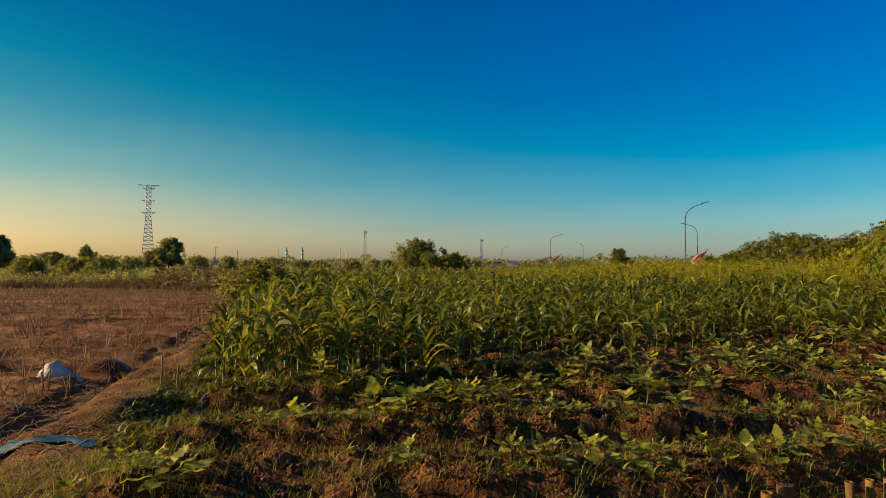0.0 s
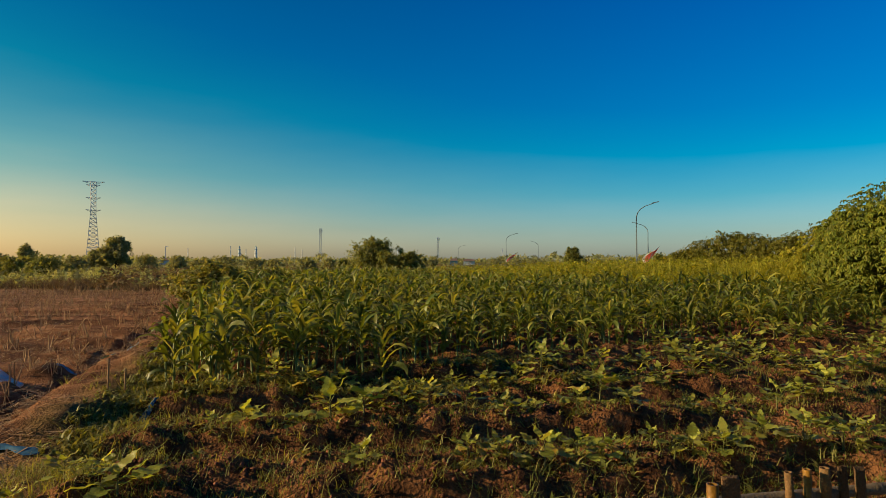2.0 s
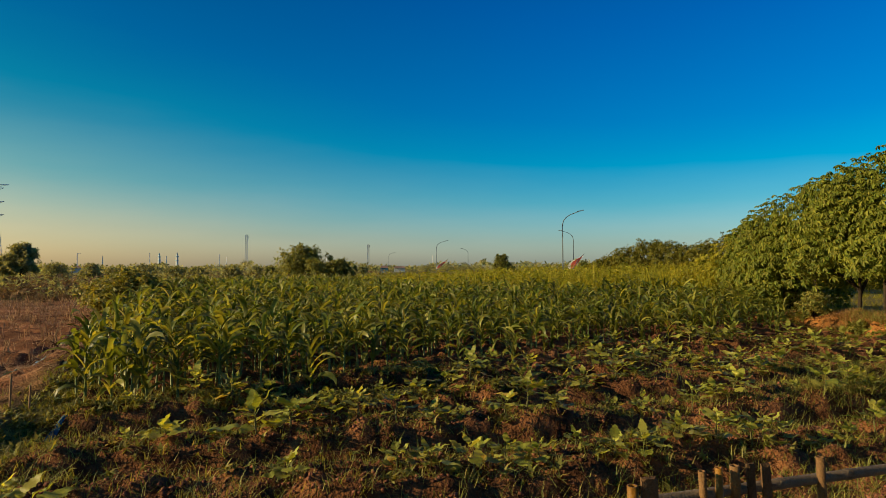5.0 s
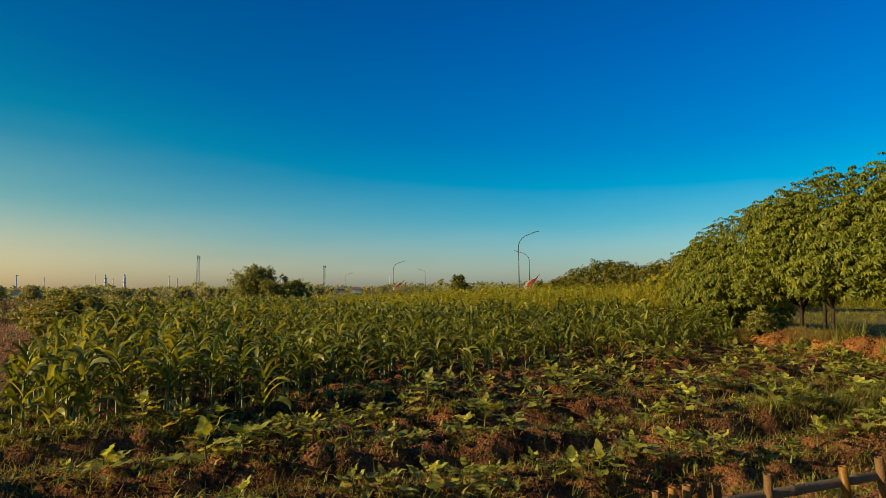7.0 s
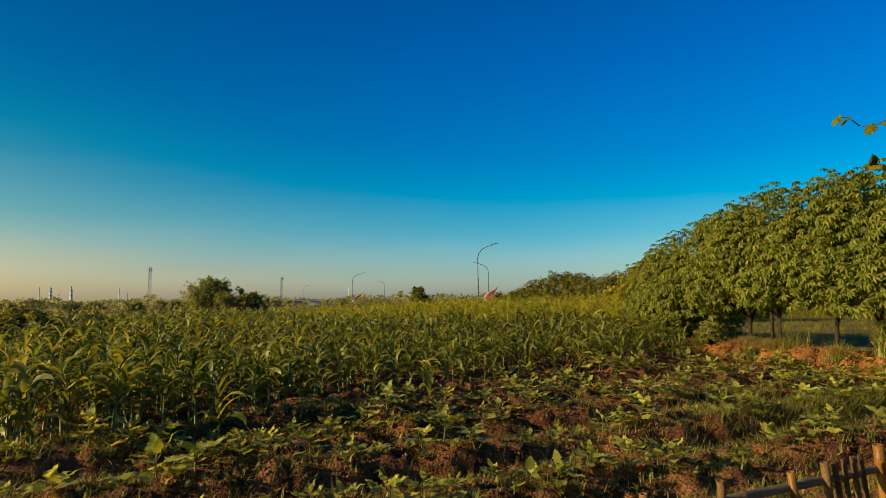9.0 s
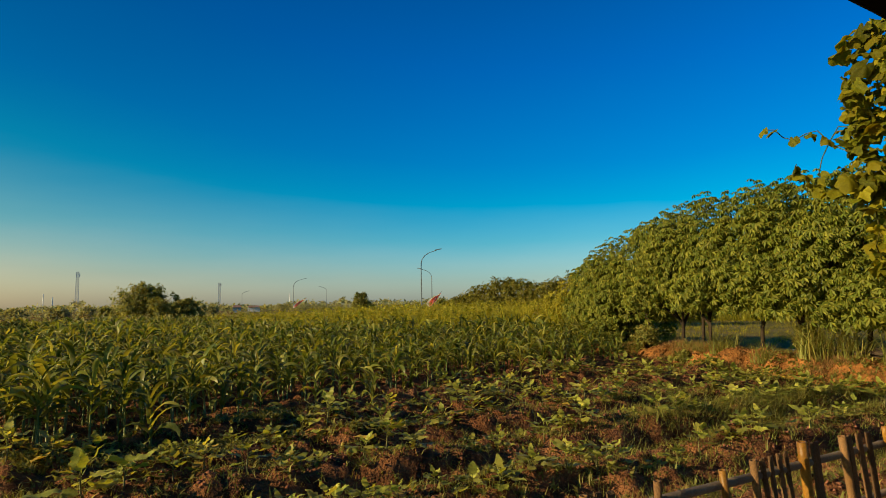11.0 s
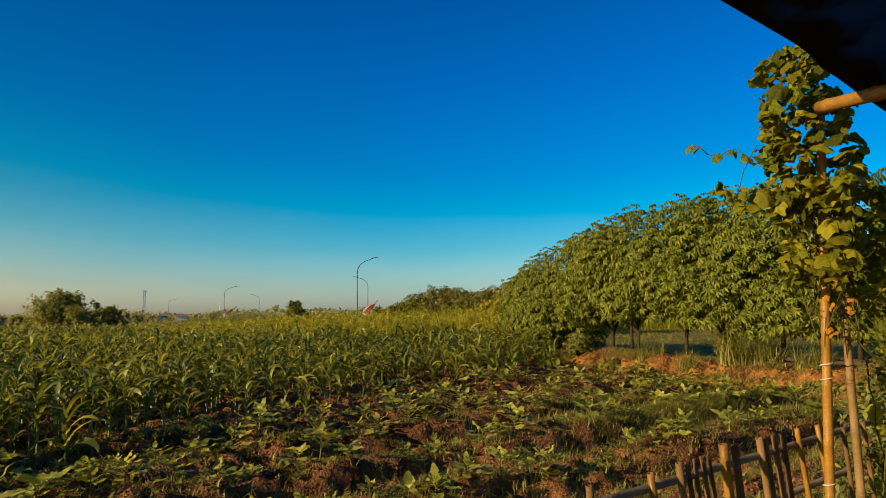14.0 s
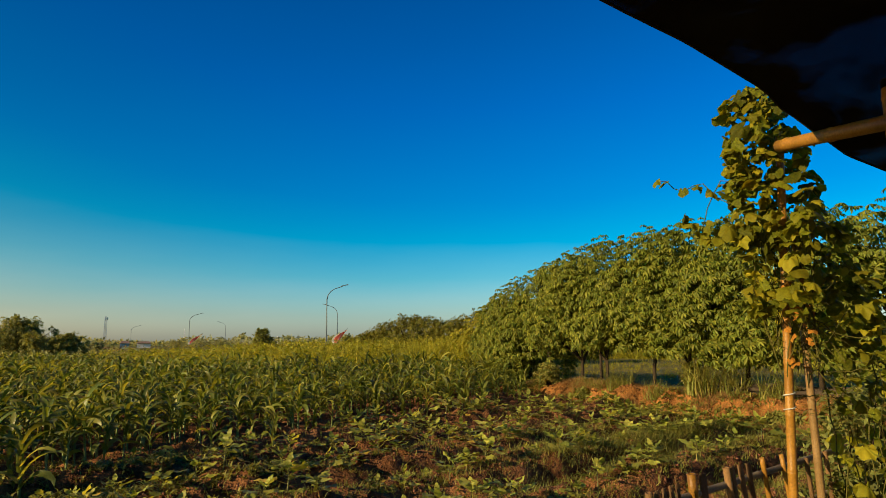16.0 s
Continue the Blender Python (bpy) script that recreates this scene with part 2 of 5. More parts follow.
def thing(name, at, label, category, group="", kind=""):
    ob = new(name)
    ob.empty_display_size = .1
    ob.matrix_basis = at if isinstance(at, Matrix) else Matrix.Translation(at)
    return tagged(ob, label, category, group, kind)


def join(pieces):
    """One vertex and face list from several (verts, faces) pairs with equal face size."""
    vs, fs, o = [], [], 0
    for v, f in pieces:
        vs.append(np.asarray(v, float))
        fs.append(np.asarray(f, np.int64) + o)
        o += len(v)
    return np.concatenate(vs), np.concatenate(fs)


def joinl(pieces):
    vs, fs, o = [], [], 0
    for v, f in pieces:
        vs.extend([tuple(p) for p in v])
        fs.extend([tuple(int(i) + o for i in q) for q in f])
        o += len(v)
    return vs, fs


def scatter(template, mats, places):
    """Copies of one template (verts, faces) by n 3x3 matrices and n places, as one list."""
    v, f = np.asarray(template[0], float), np.asarray(template[1])
    n, k = len(places), len(v)
    out = np.einsum("nij,kj->nki", mats, v) + np.asarray(places)[:, None]
    faces = f[None] + (np.arange(n) * k)[:, None, None]
    return out.reshape(-1, 3), faces.reshape(-1, f.shape[1])


def turns(yaw, tilt=None, spin=None, scale=1.0):
    """n matrices: spin about the own axis, then tilt away from upright, then yaw."""
    yaw = np.asarray(yaw, float)
    z = np.zeros_like(yaw)
    tilt, spin = z if tilt is None else np.asarray(tilt) + z, z if spin is None else np.asarray(spin) + z

    def rz(a):
        c, s, o, i = np.cos(a), np.sin(a), np.zeros_like(a), np.ones_like(a)
        return np.stack([np.stack([c, -s, o], -1), np.stack([s, c, o], -1), np.stack([o, o, i], -1)], -2)

    c, s, o, i = np.cos(tilt), np.sin(tilt), z, z + 1
    ry = np.stack([np.stack([c, o, s], -1), np.stack([o, i, o], -1), np.stack([-s, o, c], -1)], -2)
    m = rz(yaw) @ ry @ rz(spin)
    return m * np.broadcast_to(np.asarray(scale, float), yaw.shape)[:, None, None]


def noise2(x, y, seed=0):
    """Smooth value noise, about -1 to 1."""
    x, y = np.asarray(x, float), np.asarray(y, float)
    xi, yi = np.floor(x), np.floor(y)
    u, v = x - xi, y - yi
    u, v = u * u * (3 - 2 * u), v * v * (3 - 2 * v)

    def h(a, b):
        q = np.sin(a * 127.1 + b * 311.7 + seed * 74.7) * 43758.5453
        return (q - np.floor(q)) * 2 - 1

    return (h(xi, yi) * (1 - u) + h(xi + 1, yi) * u) * (1 - v) + (h(xi, yi + 1) * (1 - u) + h(xi + 1, yi + 1) * u) * v


def step(a, b, x):
    t = np.clip((np.asarray(x, float) - a) / (b - a), 0, 1)
    return t * t * (3 - 2 * t)


def tube(points, radii, sides=8, cap=True):
    """A round tube along points, as quads and end fans."""
    p = [Vector(q) for q in points]
    v, f = [], []
    for i, q in enumerate(p):
        d = (p[min(i + 1, len(p) - 1)] - p[max(i - 1, 0)]).normalized()
        a = d.cross(Vector((0, 0, 1)))
        a = a.normalized() if a.length > 1e-3 else Vector((1, 0, 0))
        b = d.cross(a)
        for k in range(sides):
            w = 2 * math.pi * k / sides
            v.append(q + (a * math.cos(w) + b * math.sin(w)) * radii[i])
    for i in range(len(p) - 1):
        for k in range(sides):
            k2 = (k + 1) % sides
            f.append((i * sides + k, i * sides + k2, (i + 1) * sides + k2, (i + 1) * sides + k))
    if cap:
        f.append(tuple(range(sides)))
        f.append(tuple(reversed(range((len(p) - 1) * sides, len(p) * sides))))
    return v, f


def bamboo(a, b, r0, r1, every=.28, sides=12, bend=0.0, seed=0):
    """A culm from a to b with swollen nodes and a hollow cut end."""
    rnd = random.Random(seed)
    a, b = Vector(a), Vector(b)
    length = (b - a).length
    side = (b - a).cross(Vector((.3, .2, 1))).normalized()
    ts, t = [], rnd.uniform(.05, .2)
    while t < length - .03:
        ts.append(t / length)
        t += every * rnd.uniform(.8, 1.2)
    rows = [(0, 1)]
    for t in ts:
        e = .014 / length
        rows += [(t - e, 1), (t - e * .35, 1.13), (t, 1.02), (t + e * .35, 1.12), (t + e, 1)]
    rows.append((1, 1))
    pts = [a.lerp(b, t) + side * bend * math.sin(math.pi * t) for t, _ in rows]
    rad = [(r0 + (r1 - r0) * t) * s for t, s in rows]
    v, f = tube(pts, rad, sides, cap=False)
    n = len(rows)
    d = (b - a).normalized()
    for end, base, sgn in ((0, a, 1), (n - 1, b, -1)):
        o = len(v)
        for k in range(sides):
            q = v[end * sides + k]
            v.append(base + (q - base) * .72)
        for k in range(sides):
            q = v[o + k]
            v.append(q + d * .03 * sgn)
        for k in range(sides):
            k2 = (k + 1) % sides
            e0, e1, i0, i1, j0, j1 = end * sides + k, end * sides + k2, o + k, o + k2, o + sides + k, o + sides + k2
            f += [(e0, i0, i1, e1), (i0, j0, j1, i1)] if end == 0 else [(e1, i1, i0, e0), (i1, j1, j0, i0)]
        f.append(tuple(o + sides + k for k in range(sides)))
    return v, f


def slab(cx, cy, z0, z1, w, d, yaw=0.0, lean=0.0, taper=.9, chip=.01):
    """A rough split-bamboo or board stake with a broken top."""
    v, f = [], []
    c, s = math.cos(yaw), math.sin(yaw)
    for i, z in enumerate((z0, z0 + (z1 - z0) * .5, z1)):
        k = 1 - (1 - taper) * i / 2
        for x, y in ((-w, -d * .6), (-w * .5, -d), (w * .5, -d), (w, -d * .6), (w, d * .5), (-w, d * .5)):
            top = random.uniform(-chip, chip) if i == 2 else 0
            x, y = x * k / 2, y * k / 2
            v.append((cx + x * c - y * s + lean * (z - z0), cy + x * s + y * c, z + top))
    for i in range(2):
        for k in range(6):
            f.append((i * 6 + k, i * 6 + (k + 1) % 6, i * 6 + 6 + (k + 1) % 6, i * 6 + 6 + k))
    f += [(5, 4, 3, 2, 1, 0), (12, 13, 14, 15, 16, 17)]
    return v, f


def box(x0, y0, z0, x1, y1, z1):
    v = [(x, y, z) for z in (z0, z1) for x, y in ((x0, y0), (x1, y0), (x1, y1), (x0, y1))]
    return v, [(3, 2, 1, 0), (4, 5, 6, 7), (0, 1, 5, 4), (1, 2, 6, 5), (2, 3, 7, 6), (3, 0, 4, 7)]


# ---------------------------------------------------------------- the lie of the land
def bund_x(y):
    return -3.02 - .175 * (np.asarray(y, float) - 5)


def bank_x(y):
    y = np.asarray(y, float)
    return 10.25 + .11 * (np.clip(y, -10, 30) - 5) + .3 * noise2(y * .9, y * 0 + 3, 5) + .12 * noise2(y * 2.7, y * 0 + 5, 6)


def bank_h(y):
    return np.interp(y, [-20, 9, 12, 15, 22, 40], [.42, .42, .35, .22, .12, 0])


RIDGE = 1.25


def row_v(x, y):
    return np.asarray(y, float) - .07 * np.asarray(x, float) + .12 * noise2(np.asarray(x) * .35, np.asarray(y) * .3, 9)


def tilled_mask(x, y):
    return (step(.45, .85, x - bund_x(y)) * (1 - step(-.5, -.05, x - bank_x(y))) * step(2.9, 3.4, y) * (1 - step(22, 26, y)))


def dry_mask(x, y):
    return (1 - step(-.2, .35, x - bund_x(y))) * (1 - step(33, 37, y + .25 * x + 6 + 1.5 * noise2(x * .3, y * .3, 4))) * step(-3, 0, y)


def height(x, y):
    x, y = np.asarray(x, float), np.asarray(y, float)
    near = 1 - step(20, 32, np.hypot(x, y))
    t = tilled_mask(x, y)
    r = .5 + .5 * np.cos(2 * np.pi * (row_v(x, y) - 4.3) / RIDGE)
    r = step(.25, .75, r + .08 * noise2(x * 2.3, y * 2.3, 22)) * (.82 + .3 * noise2(x * 1.1, y * 1.1, 2))
    front = (1 - .45 * step(8, 11, y - .45 * x)) * (.6 + .4 * step(3.4, 4.6, y))
    clod = .06 * noise2(x * 4, y * 4, 3) + .05 * noise2(x * 10, y * 10, 8) + .03 * np.abs(noise2(x * 16, y * 16, 12))
    z = t * (.25 * r * front - .1 + clod * near)
    u = x - bund_x(y) + .12 * noise2(x * 1.7, y * 1.7, 24) + .07 * noise2(x * 5, y * 5, 25)
    b = np.exp(-(np.abs(u) / .46) ** 3.2) * (1 - step(30, 40, y)) * step(4.7, 5.7, y)
    z = z + b * (.15 + .04 * noise2(x * 3, y * 3, 6) + .03 * noise2(x * 8, y * 8, 7)) - .12 * np.exp(-((u + .65) / .22) ** 2) * (1 - step(14, 30, y)) * step(3.8, 5.0, y)
    d = dry_mask(x, y)
    z = z + d * step(-.45, -.9, u) * (.10 * np.sin(2 * np.pi * (y + .1 * x + .3 * noise2(x * .4, y * .4, 14)) / 1.3) + .03 * noise2(x * 4, y * 4, 15) + .02 * noise2(x * 11, y * 11, 16)) * (near * .6 + .4)
    k = x - bank_x(y) + (.16 * noise2(x * 2.5, y * 2.5, 17) + .1 * noise2(x * 6, y * 6, 27)) * near
    bank = step(0, .75, k) * (1 - .85 * step(1.9, 3.6, k)) * bank_h(y) * (1 + .06 * noise2(x * 2, y * 2, 18))
    z = z + bank + (.07 * noise2(x * 3.5, y * 3.5, 19) + .05 * noise2(x * 8, y * 8, 28)) * step(-.2, .1, k) * (1 - step(.9, 1.4, k))
    z = z + .03 * noise2(x * 1.3, y * 1.3, 21) * near
    return z


def gz(x, y):
    return float(height(x, y))


def axis(lo, hi, fine, far):
    a = [lo - fine * (1.13 ** i) * 8 for i in range(90)]
    b = [hi + fine * (1.13 ** i) * 8 for i in range(90)]
    out = [v for v in a if v > -far] + list(np.arange(lo, hi, fine)) + [v for v in b if v < far]
    return np.array(sorted(set([-far, far] + out)))


gx, gy = axis(-8.5, 12.6, .07, 4500), axis(2.2, 14.0, .065, 4500)
X, Y = np.meshgrid(gx, gy)
Z = height(X, Y)
gi = np.arange(len(gx) * len(gy)).reshape(len(gy), len(gx))
gf = np.stack([gi[:-1, :-1], gi[:-1, 1:], gi[1:, 1:], gi[1:, :-1]], -1).reshape(-1, 4)
gm = mesh("ground", np.stack([X, Y, Z], -1).reshape(-1, 3), gf, ground_material(), smooth=True)
soil = np.zeros((X.size, 4), np.float32)
uu = X - bund_x(Y)
bundm = np.exp(-((uu + .15 * noise2(X * 2, Y * 2, 66)) / .42) ** 4) * (1 - step(30, 36, Y)) * step(4.1, 5.0, Y + .5 * noise2(X * 1.5, Y * 1.5, 67))
kk = X - bank_x(Y)
bankm = step(-.25, .05, kk) * (1 - step(1.0, 1.7, kk + .5 * noise2(X, Y, 30))) * (1 - step(15, 20, Y))
# below a y of about 4.5 the dry ground takes the darker tilled colour
near_soil = 1 - step(4.0, 4.9, Y + .4 * noise2(X * 1.2, Y * 1.2, 68))
soil[:, 0] = np.maximum(tilled_mask(X, Y), near_soil * step(-9, -7, X) * step(-2, 0, Y)).ravel()
soil[:, 1] = np.maximum(dry_mask(X, Y) * (1 - near_soil * step(-9, -7, X)), bundm * .7).ravel()
# sunlight on the right-hand rows, painted as patches of the lighter soil colour
lit_rows = .55 * step(1.5, 5.5, X) * step(-.3, .4, noise2(X * .8, Y * .8, 70) + .25) * tilled_mask(X, Y)
soil[:, 1] = np.maximum(soil[:, 1], lit_rows.ravel())
soil[:, 2] = bankm.ravel()
soil[:, 3] = 1
gm.attributes.new("soil", "FLOAT_COLOR", "POINT").data.foreach_set("color", soil.ravel())
tagged(new("ground", gm), "red-brown tilled field, stubble and grassland", "ground", kind="structure")


# ---------------------------------------------------------------- leaf shapes
def corn_leaf(length, width, rise, droop, segs=6, fold=.35, twist=0.0):
    """A long arching blade, growing along +x from the stalk."""
    v, f = [], []
    x = z = 0.0
    ang = rise
    for i in range(segs + 1):
        t = i / segs
        w = width * (math.sin(math.pi * min(1, .18 + t * .82)) ** .75) * (1 if t < .99 else .05)
        a = twist * t
        for s in (-1, 0, 1):
            y, dz = s * w / 2 * math.cos(a), abs(s) * w * fold * .5 + s * w / 2 * math.sin(a)
            v.append((x - dz * math.sin(ang), y + .012 * math.sin(9 * t + s) * abs(s), z + dz * math.cos(ang)))
        x += length / segs * math.cos(ang)
        z += length / segs * math.sin(ang)
        ang -= droop / segs * (.45 + 1.15 * t)
    for i in range(segs):
        for s in (0, 1):
            f.append((i * 3 + s, i * 3 + 3 + s, i * 3 + 4 + s, i * 3 + 1 + s))
    return np.array(v), np.array(f)


def corn_leaves(rnd, h, segs, width=.062):
    """Leaves of one plant, each (verts, faces) in the plant's frame."""
    out = []
    n = rnd.randint(8, 10)
    yaw = rnd.uniform(0, 6.28)
    for i in range(n):
        t = i / (n - 1)
        z = h * (.3 + .46 * t)
        length = h * (.35 + .19 * math.sin(math.pi * (.2 + .65 * t))) * rnd.uniform(.8, 1.2)
        rise = radians(48 + 30 * t + rnd.uniform(-13, 13))
        bend = radians(rnd.uniform(100, 210) * (1.05 - .3 * t))
        v, f = corn_leaf(length, width * rnd.uniform(.7, 1.25) * (1.15 - .3 * abs(t - .5)), rise, bend, segs, .35, rnd.uniform(-1.5, 1.5))
        a = yaw + math.pi * (i % 2) + rnd.uniform(-.6, .6)
        c, s = math.cos(a), math.sin(a)
        v = v @ np.array([[c, s, 0], [-s, c, 0], [0, 0, 1]]) + (0, 0, z)
        out.append((v, f))
    return out


def blade(length, width, lean, segs=2):
    v, f = [], []
    for i in range(segs + 1):
        t = i / segs
        w = width * (1 - t * .9) / 2
        v += [(lean * t * t * length, -w, length * t * (1 - .25 * lean * t)), (lean * t * t * length, w, length * t * (1 - .25 * lean * t))]
    for i in range(segs):
        f.append((i * 2, i * 2 + 1, i * 2 + 3, i * 2 + 2))
    return np.array(v), np.array(f)


def tuft(rnd, n, length, width, spread, segs=2):
    out = []
    for i in range(n):
        v, f = blade(length * rnd.uniform(.55, 1.1), width * rnd.uniform(.7, 1.2), rnd.uniform(.2, 1.5), segs)
        a = rnd.uniform(0, 6.28)
        c, s = math.cos(a), math.sin(a)
        v = v @ np.array([[c, s, 0], [-s, c, 0], [0, 0, 1]])
        r, b = spread * math.sqrt(rnd.random()), rnd.uniform(0, 6.28)
        out.append((v + (r * math.cos(b), r * math.sin(b), 0), f))
    return join(out)


def stuff(name, pieces, mat, label, category):
    v, f = join(pieces)
    return tagged(new(name, mesh(name, v, f, mat)), label, category, kind="stuff")


def spread(templates, pts, rng, size=(.8, 1.2), tilt=.25, sink=.02):
    """Random copies of several templates at points (n, 2) on the ground."""
    pts = np.asarray(pts)
    out = []
    pick = rng.integers(0, len(templates), len(pts))
    for i, t in enumerate(templates):
        q = pts[pick == i]
        if len(q):
            m = turns(rng.uniform(0, 6.28, len(q)), rng.uniform(0, tilt, len(q)), rng.uniform(0, 6.28, len(q)), rng.uniform(*size, len(q)))
            out.append(scatter(t, m, np.c_[q, height(q[:, 0], q[:, 1]) - sink]))
    return out


def inside(poly, x, y):
    res = np.zeros(np.shape(x), bool)
    for (x0, y0), (x1, y1) in zip(poly, poly[1:] + poly[:1]):
        hit = ((y0 > y) != (y1 > y)) & (x < (x1 - x0) * (y - y0) / (y1 - y0 + 1e-12) + x0)
        res ^= hit
    return res


# ---------------------------------------------------------------- corn field
CORN_AREA = [(-2.7, 7.4), (-1.4, 7.4), (-.3, 7.7), (.4, 8.3), (1.1, 9.1), (2.0, 9.3), (4.0, 9.95), (6.2, 10.15), (8.2, 10.45), (10.8, 12.4), (11.6, 16.0),
             (10.0, 18.0), (8.2, 19.0), (6.6, 20.2), (4.4, 23.0), (1.8, 28.0), (-.6, 31.0), (-6.9, 30.0), (-5.2, 19.0), (-4.0, 12.0)]


def corn_spots():
    rng = np.random.default_rng(3)
    gx_, gy_ = np.meshgrid(np.arange(-7, 12, .28), np.arange(7, 31, .52))
    x = gx_.ravel() + rng.uniform(-.12, .12, gx_.size)
    y = gy_.ravel() + .07 * gx_.ravel() + rng.uniform(-.13, .13, gx_.size)
    ok = inside(CORN_AREA, x, y) & ((y > 8.8 + .4 * x) | (rng.random(x.size) < .6))
    x, y = x[ok], y[ok]
    extra = np.array([(-2.8, 7.7), (-2.5, 7.1), (-2.2, 7.0), (-1.9, 7.15), (-.2, 7.6), (1.1, 8.7), (1.9, 9.0), (2.6, 8.6), (.4, 8.4), (3.3, 9.6), (2.9, 9.9), (5.2, 10.9)])
    return np.r_[extra[:, 0], x], np.r_[extra[:, 1], y]


cx, cy = corn_spots()
cd = np.hypot(cx, cy)
order = np.argsort(cd)
cx, cy, cd = cx[order], cy[order], cd[order]
NEAR_CORN = 200
rnd = random.Random(5)
proto = []
for i in range(7):
    h = 1.0
    t = thing("corn_plant", (0, 0, 0), "young green maize plant with long arching leaves", "corn plant", "maize plants in the field")
    lean = rnd.uniform(-.03, .03)
    v, f = tube([(0, 0, -.05), (lean * .3, 0, .3 * h), (lean, 0, .76 * h)], [.018, .015, .006], 6)
    part("stalk", mesh("stalk", v, f, CORN_STALK, True), t)
    for v, f in corn_leaves(rnd, h, 6, .066):
        part("leaf", mesh("leaf", v, f, CORN, True), t)
    proto.append(t)
def corn_size(x, y):
    return .84 - .04 * step(-1, 1.5, x) + .14 * step(12.5, 17, y) - .1 * (1 - step(.2, 2.2, y - 9.0 - .36 * (x - 1.5))) * step(1, 3, x) + .07 * noise2(x * .5, y * .5, 41) + rnd.uniform(-.13, .12)


for i in range(NEAR_CORN):
    x, y = cx[i], cy[i]
    s = corn_size(x, y) * (.78 if i < 10 and x > 0 else 1) * (1.06 if x < -1 else 1)
    m = pose(x, y, gz(x, y) - .01, rnd.uniform(-4, 4), rnd.uniform(-4, 4), rnd.uniform(0, 360)) @ Matrix.Diagonal((s, s, s, 1))
    if i < len(proto):
        proto[i].matrix_basis = m
    else:
        copy_thing(proto[i % len(proto)], m @ Matrix.Diagonal([1 / k for k in proto[i % len(proto)].scale] + [1]))


def corn_mass():
    rng = np.random.default_rng(11)
    r2 = random.Random(8)
    out = []
    for lo, hi, segs, kinds in ((NEAR_CORN, NEAR_CORN + 700, 5, 9), (NEAR_CORN + 700, len(cx), 4, 7)):
        x, y = cx[lo:hi], cy[lo:hi]
        s = np.array([corn_size(a, b) for a, b in zip(x, y)])
        pick = rng.integers(0, kinds, len(x))
        for k in range(kinds):
            t = join(corn_leaves(r2, 1.0, segs) + [tuple(np.array(q) for q in tube([(0, 0, -.05), (0, 0, .66)], [.015, .006], 5, cap=False))])
            q = pick == k
            if q.any():
                out.append(scatter(t, turns(rng.uniform(0, 6.28, q.sum()), rng.uniform(0, .07, q.sum()), None, s[q]),
                                   np.c_[x[q], y[q], height(x[q], y[q]) - .01]))
    stuff("corn_field", out, CORN_STUFF, "dense stand of young green maize", "corn")


corn_mass()


# ---------------------------------------------------------------- eggplants in rows
def lobed_leaf(length, width, rnd, stalk, droop=.6, cup=.25):
    """A lobed, wavy eggplant leaf along +x, on its own stalk that starts at the origin."""
    prof = [(0, .04), (.07, .55), (.17, 1.0), (.26, .8), (.38, 1.18), (.48, .82), (.6, .98), (.7, .62), (.82, .52), (1, .02)]
    v, f = [(0, -.003, 0), (0, 0, .003), (0, .003, 0)], []
    for i, (t, w) in enumerate(prof):
        w *= width / 2 * rnd.uniform(.88, 1.12)
        zc = -droop * length * t * t * .5 + .01 * math.sin(t * 9)
        for s in (-1, 0, 1):
            v.append((stalk + t * length - abs(s) * .04 * length * (t > 0), s * w, zc + abs(s) * w * cup + rnd.uniform(-.006, .006) * abs(s)))
    for i in range(len(prof)):
        for s in (0, 1):
            f.append((i * 3 + s, i * 3 + 3 + s, i * 3 + 4 + s, i * 3 + 1 + s))
    return np.array(v), np.array(f)


def turned(v, rx, ry, rz, at):
    m = Euler((rx, ry, rz)).to_matrix()
    return np.asarray(v) @ np.array(m).T + np.asarray(at)


rnd = random.Random(21)
eggs = []
for i in range(9):
    t = thing("eggplant", (0, 0, 0), "young eggplant with broad lobed yellow-green leaves on tilled soil", "eggplant", "eggplants in rows")
    h = rnd.uniform(.13, .25)
    v, f = tube([(0, 0, -.04), (.01, .01, h * .5), (.008, .012, h)], [.009, .007, .004], 5)
    part("stem", mesh("stem", v, f, EGG_STEM, True), t)
    n = rnd.randint(10, 14)
    yaw = rnd.uniform(0, 6)
    for k in range(n):
        u = k / (n - 1)
        yaw += 2.4 + rnd.uniform(-.3, .3)
        z = h * (.3 + .7 * u)
        pl = .085 * (1.2 - .75 * u)
        up = radians(14 + 40 * u)
        ln = (.205 - .085 * u) * rnd.uniform(.7, 1.2)
        lv, lf = lobed_leaf(ln, ln * rnd.uniform(.44, .62), rnd, pl, rnd.uniform(.2, .7), rnd.uniform(0, .3))
        lv = turned(lv, rnd.uniform(-.4, .4), -up * rnd.uniform(.3, 1.4), yaw, (0, 0, z))
        old = k < 2 and rnd.random() < .12
        part("leaf", mesh("leaf", lv, lf, EGG_OLD if old else EGG, True), t, "yellowed leaf" if old else "")
    eggs.append(t)

spots = []
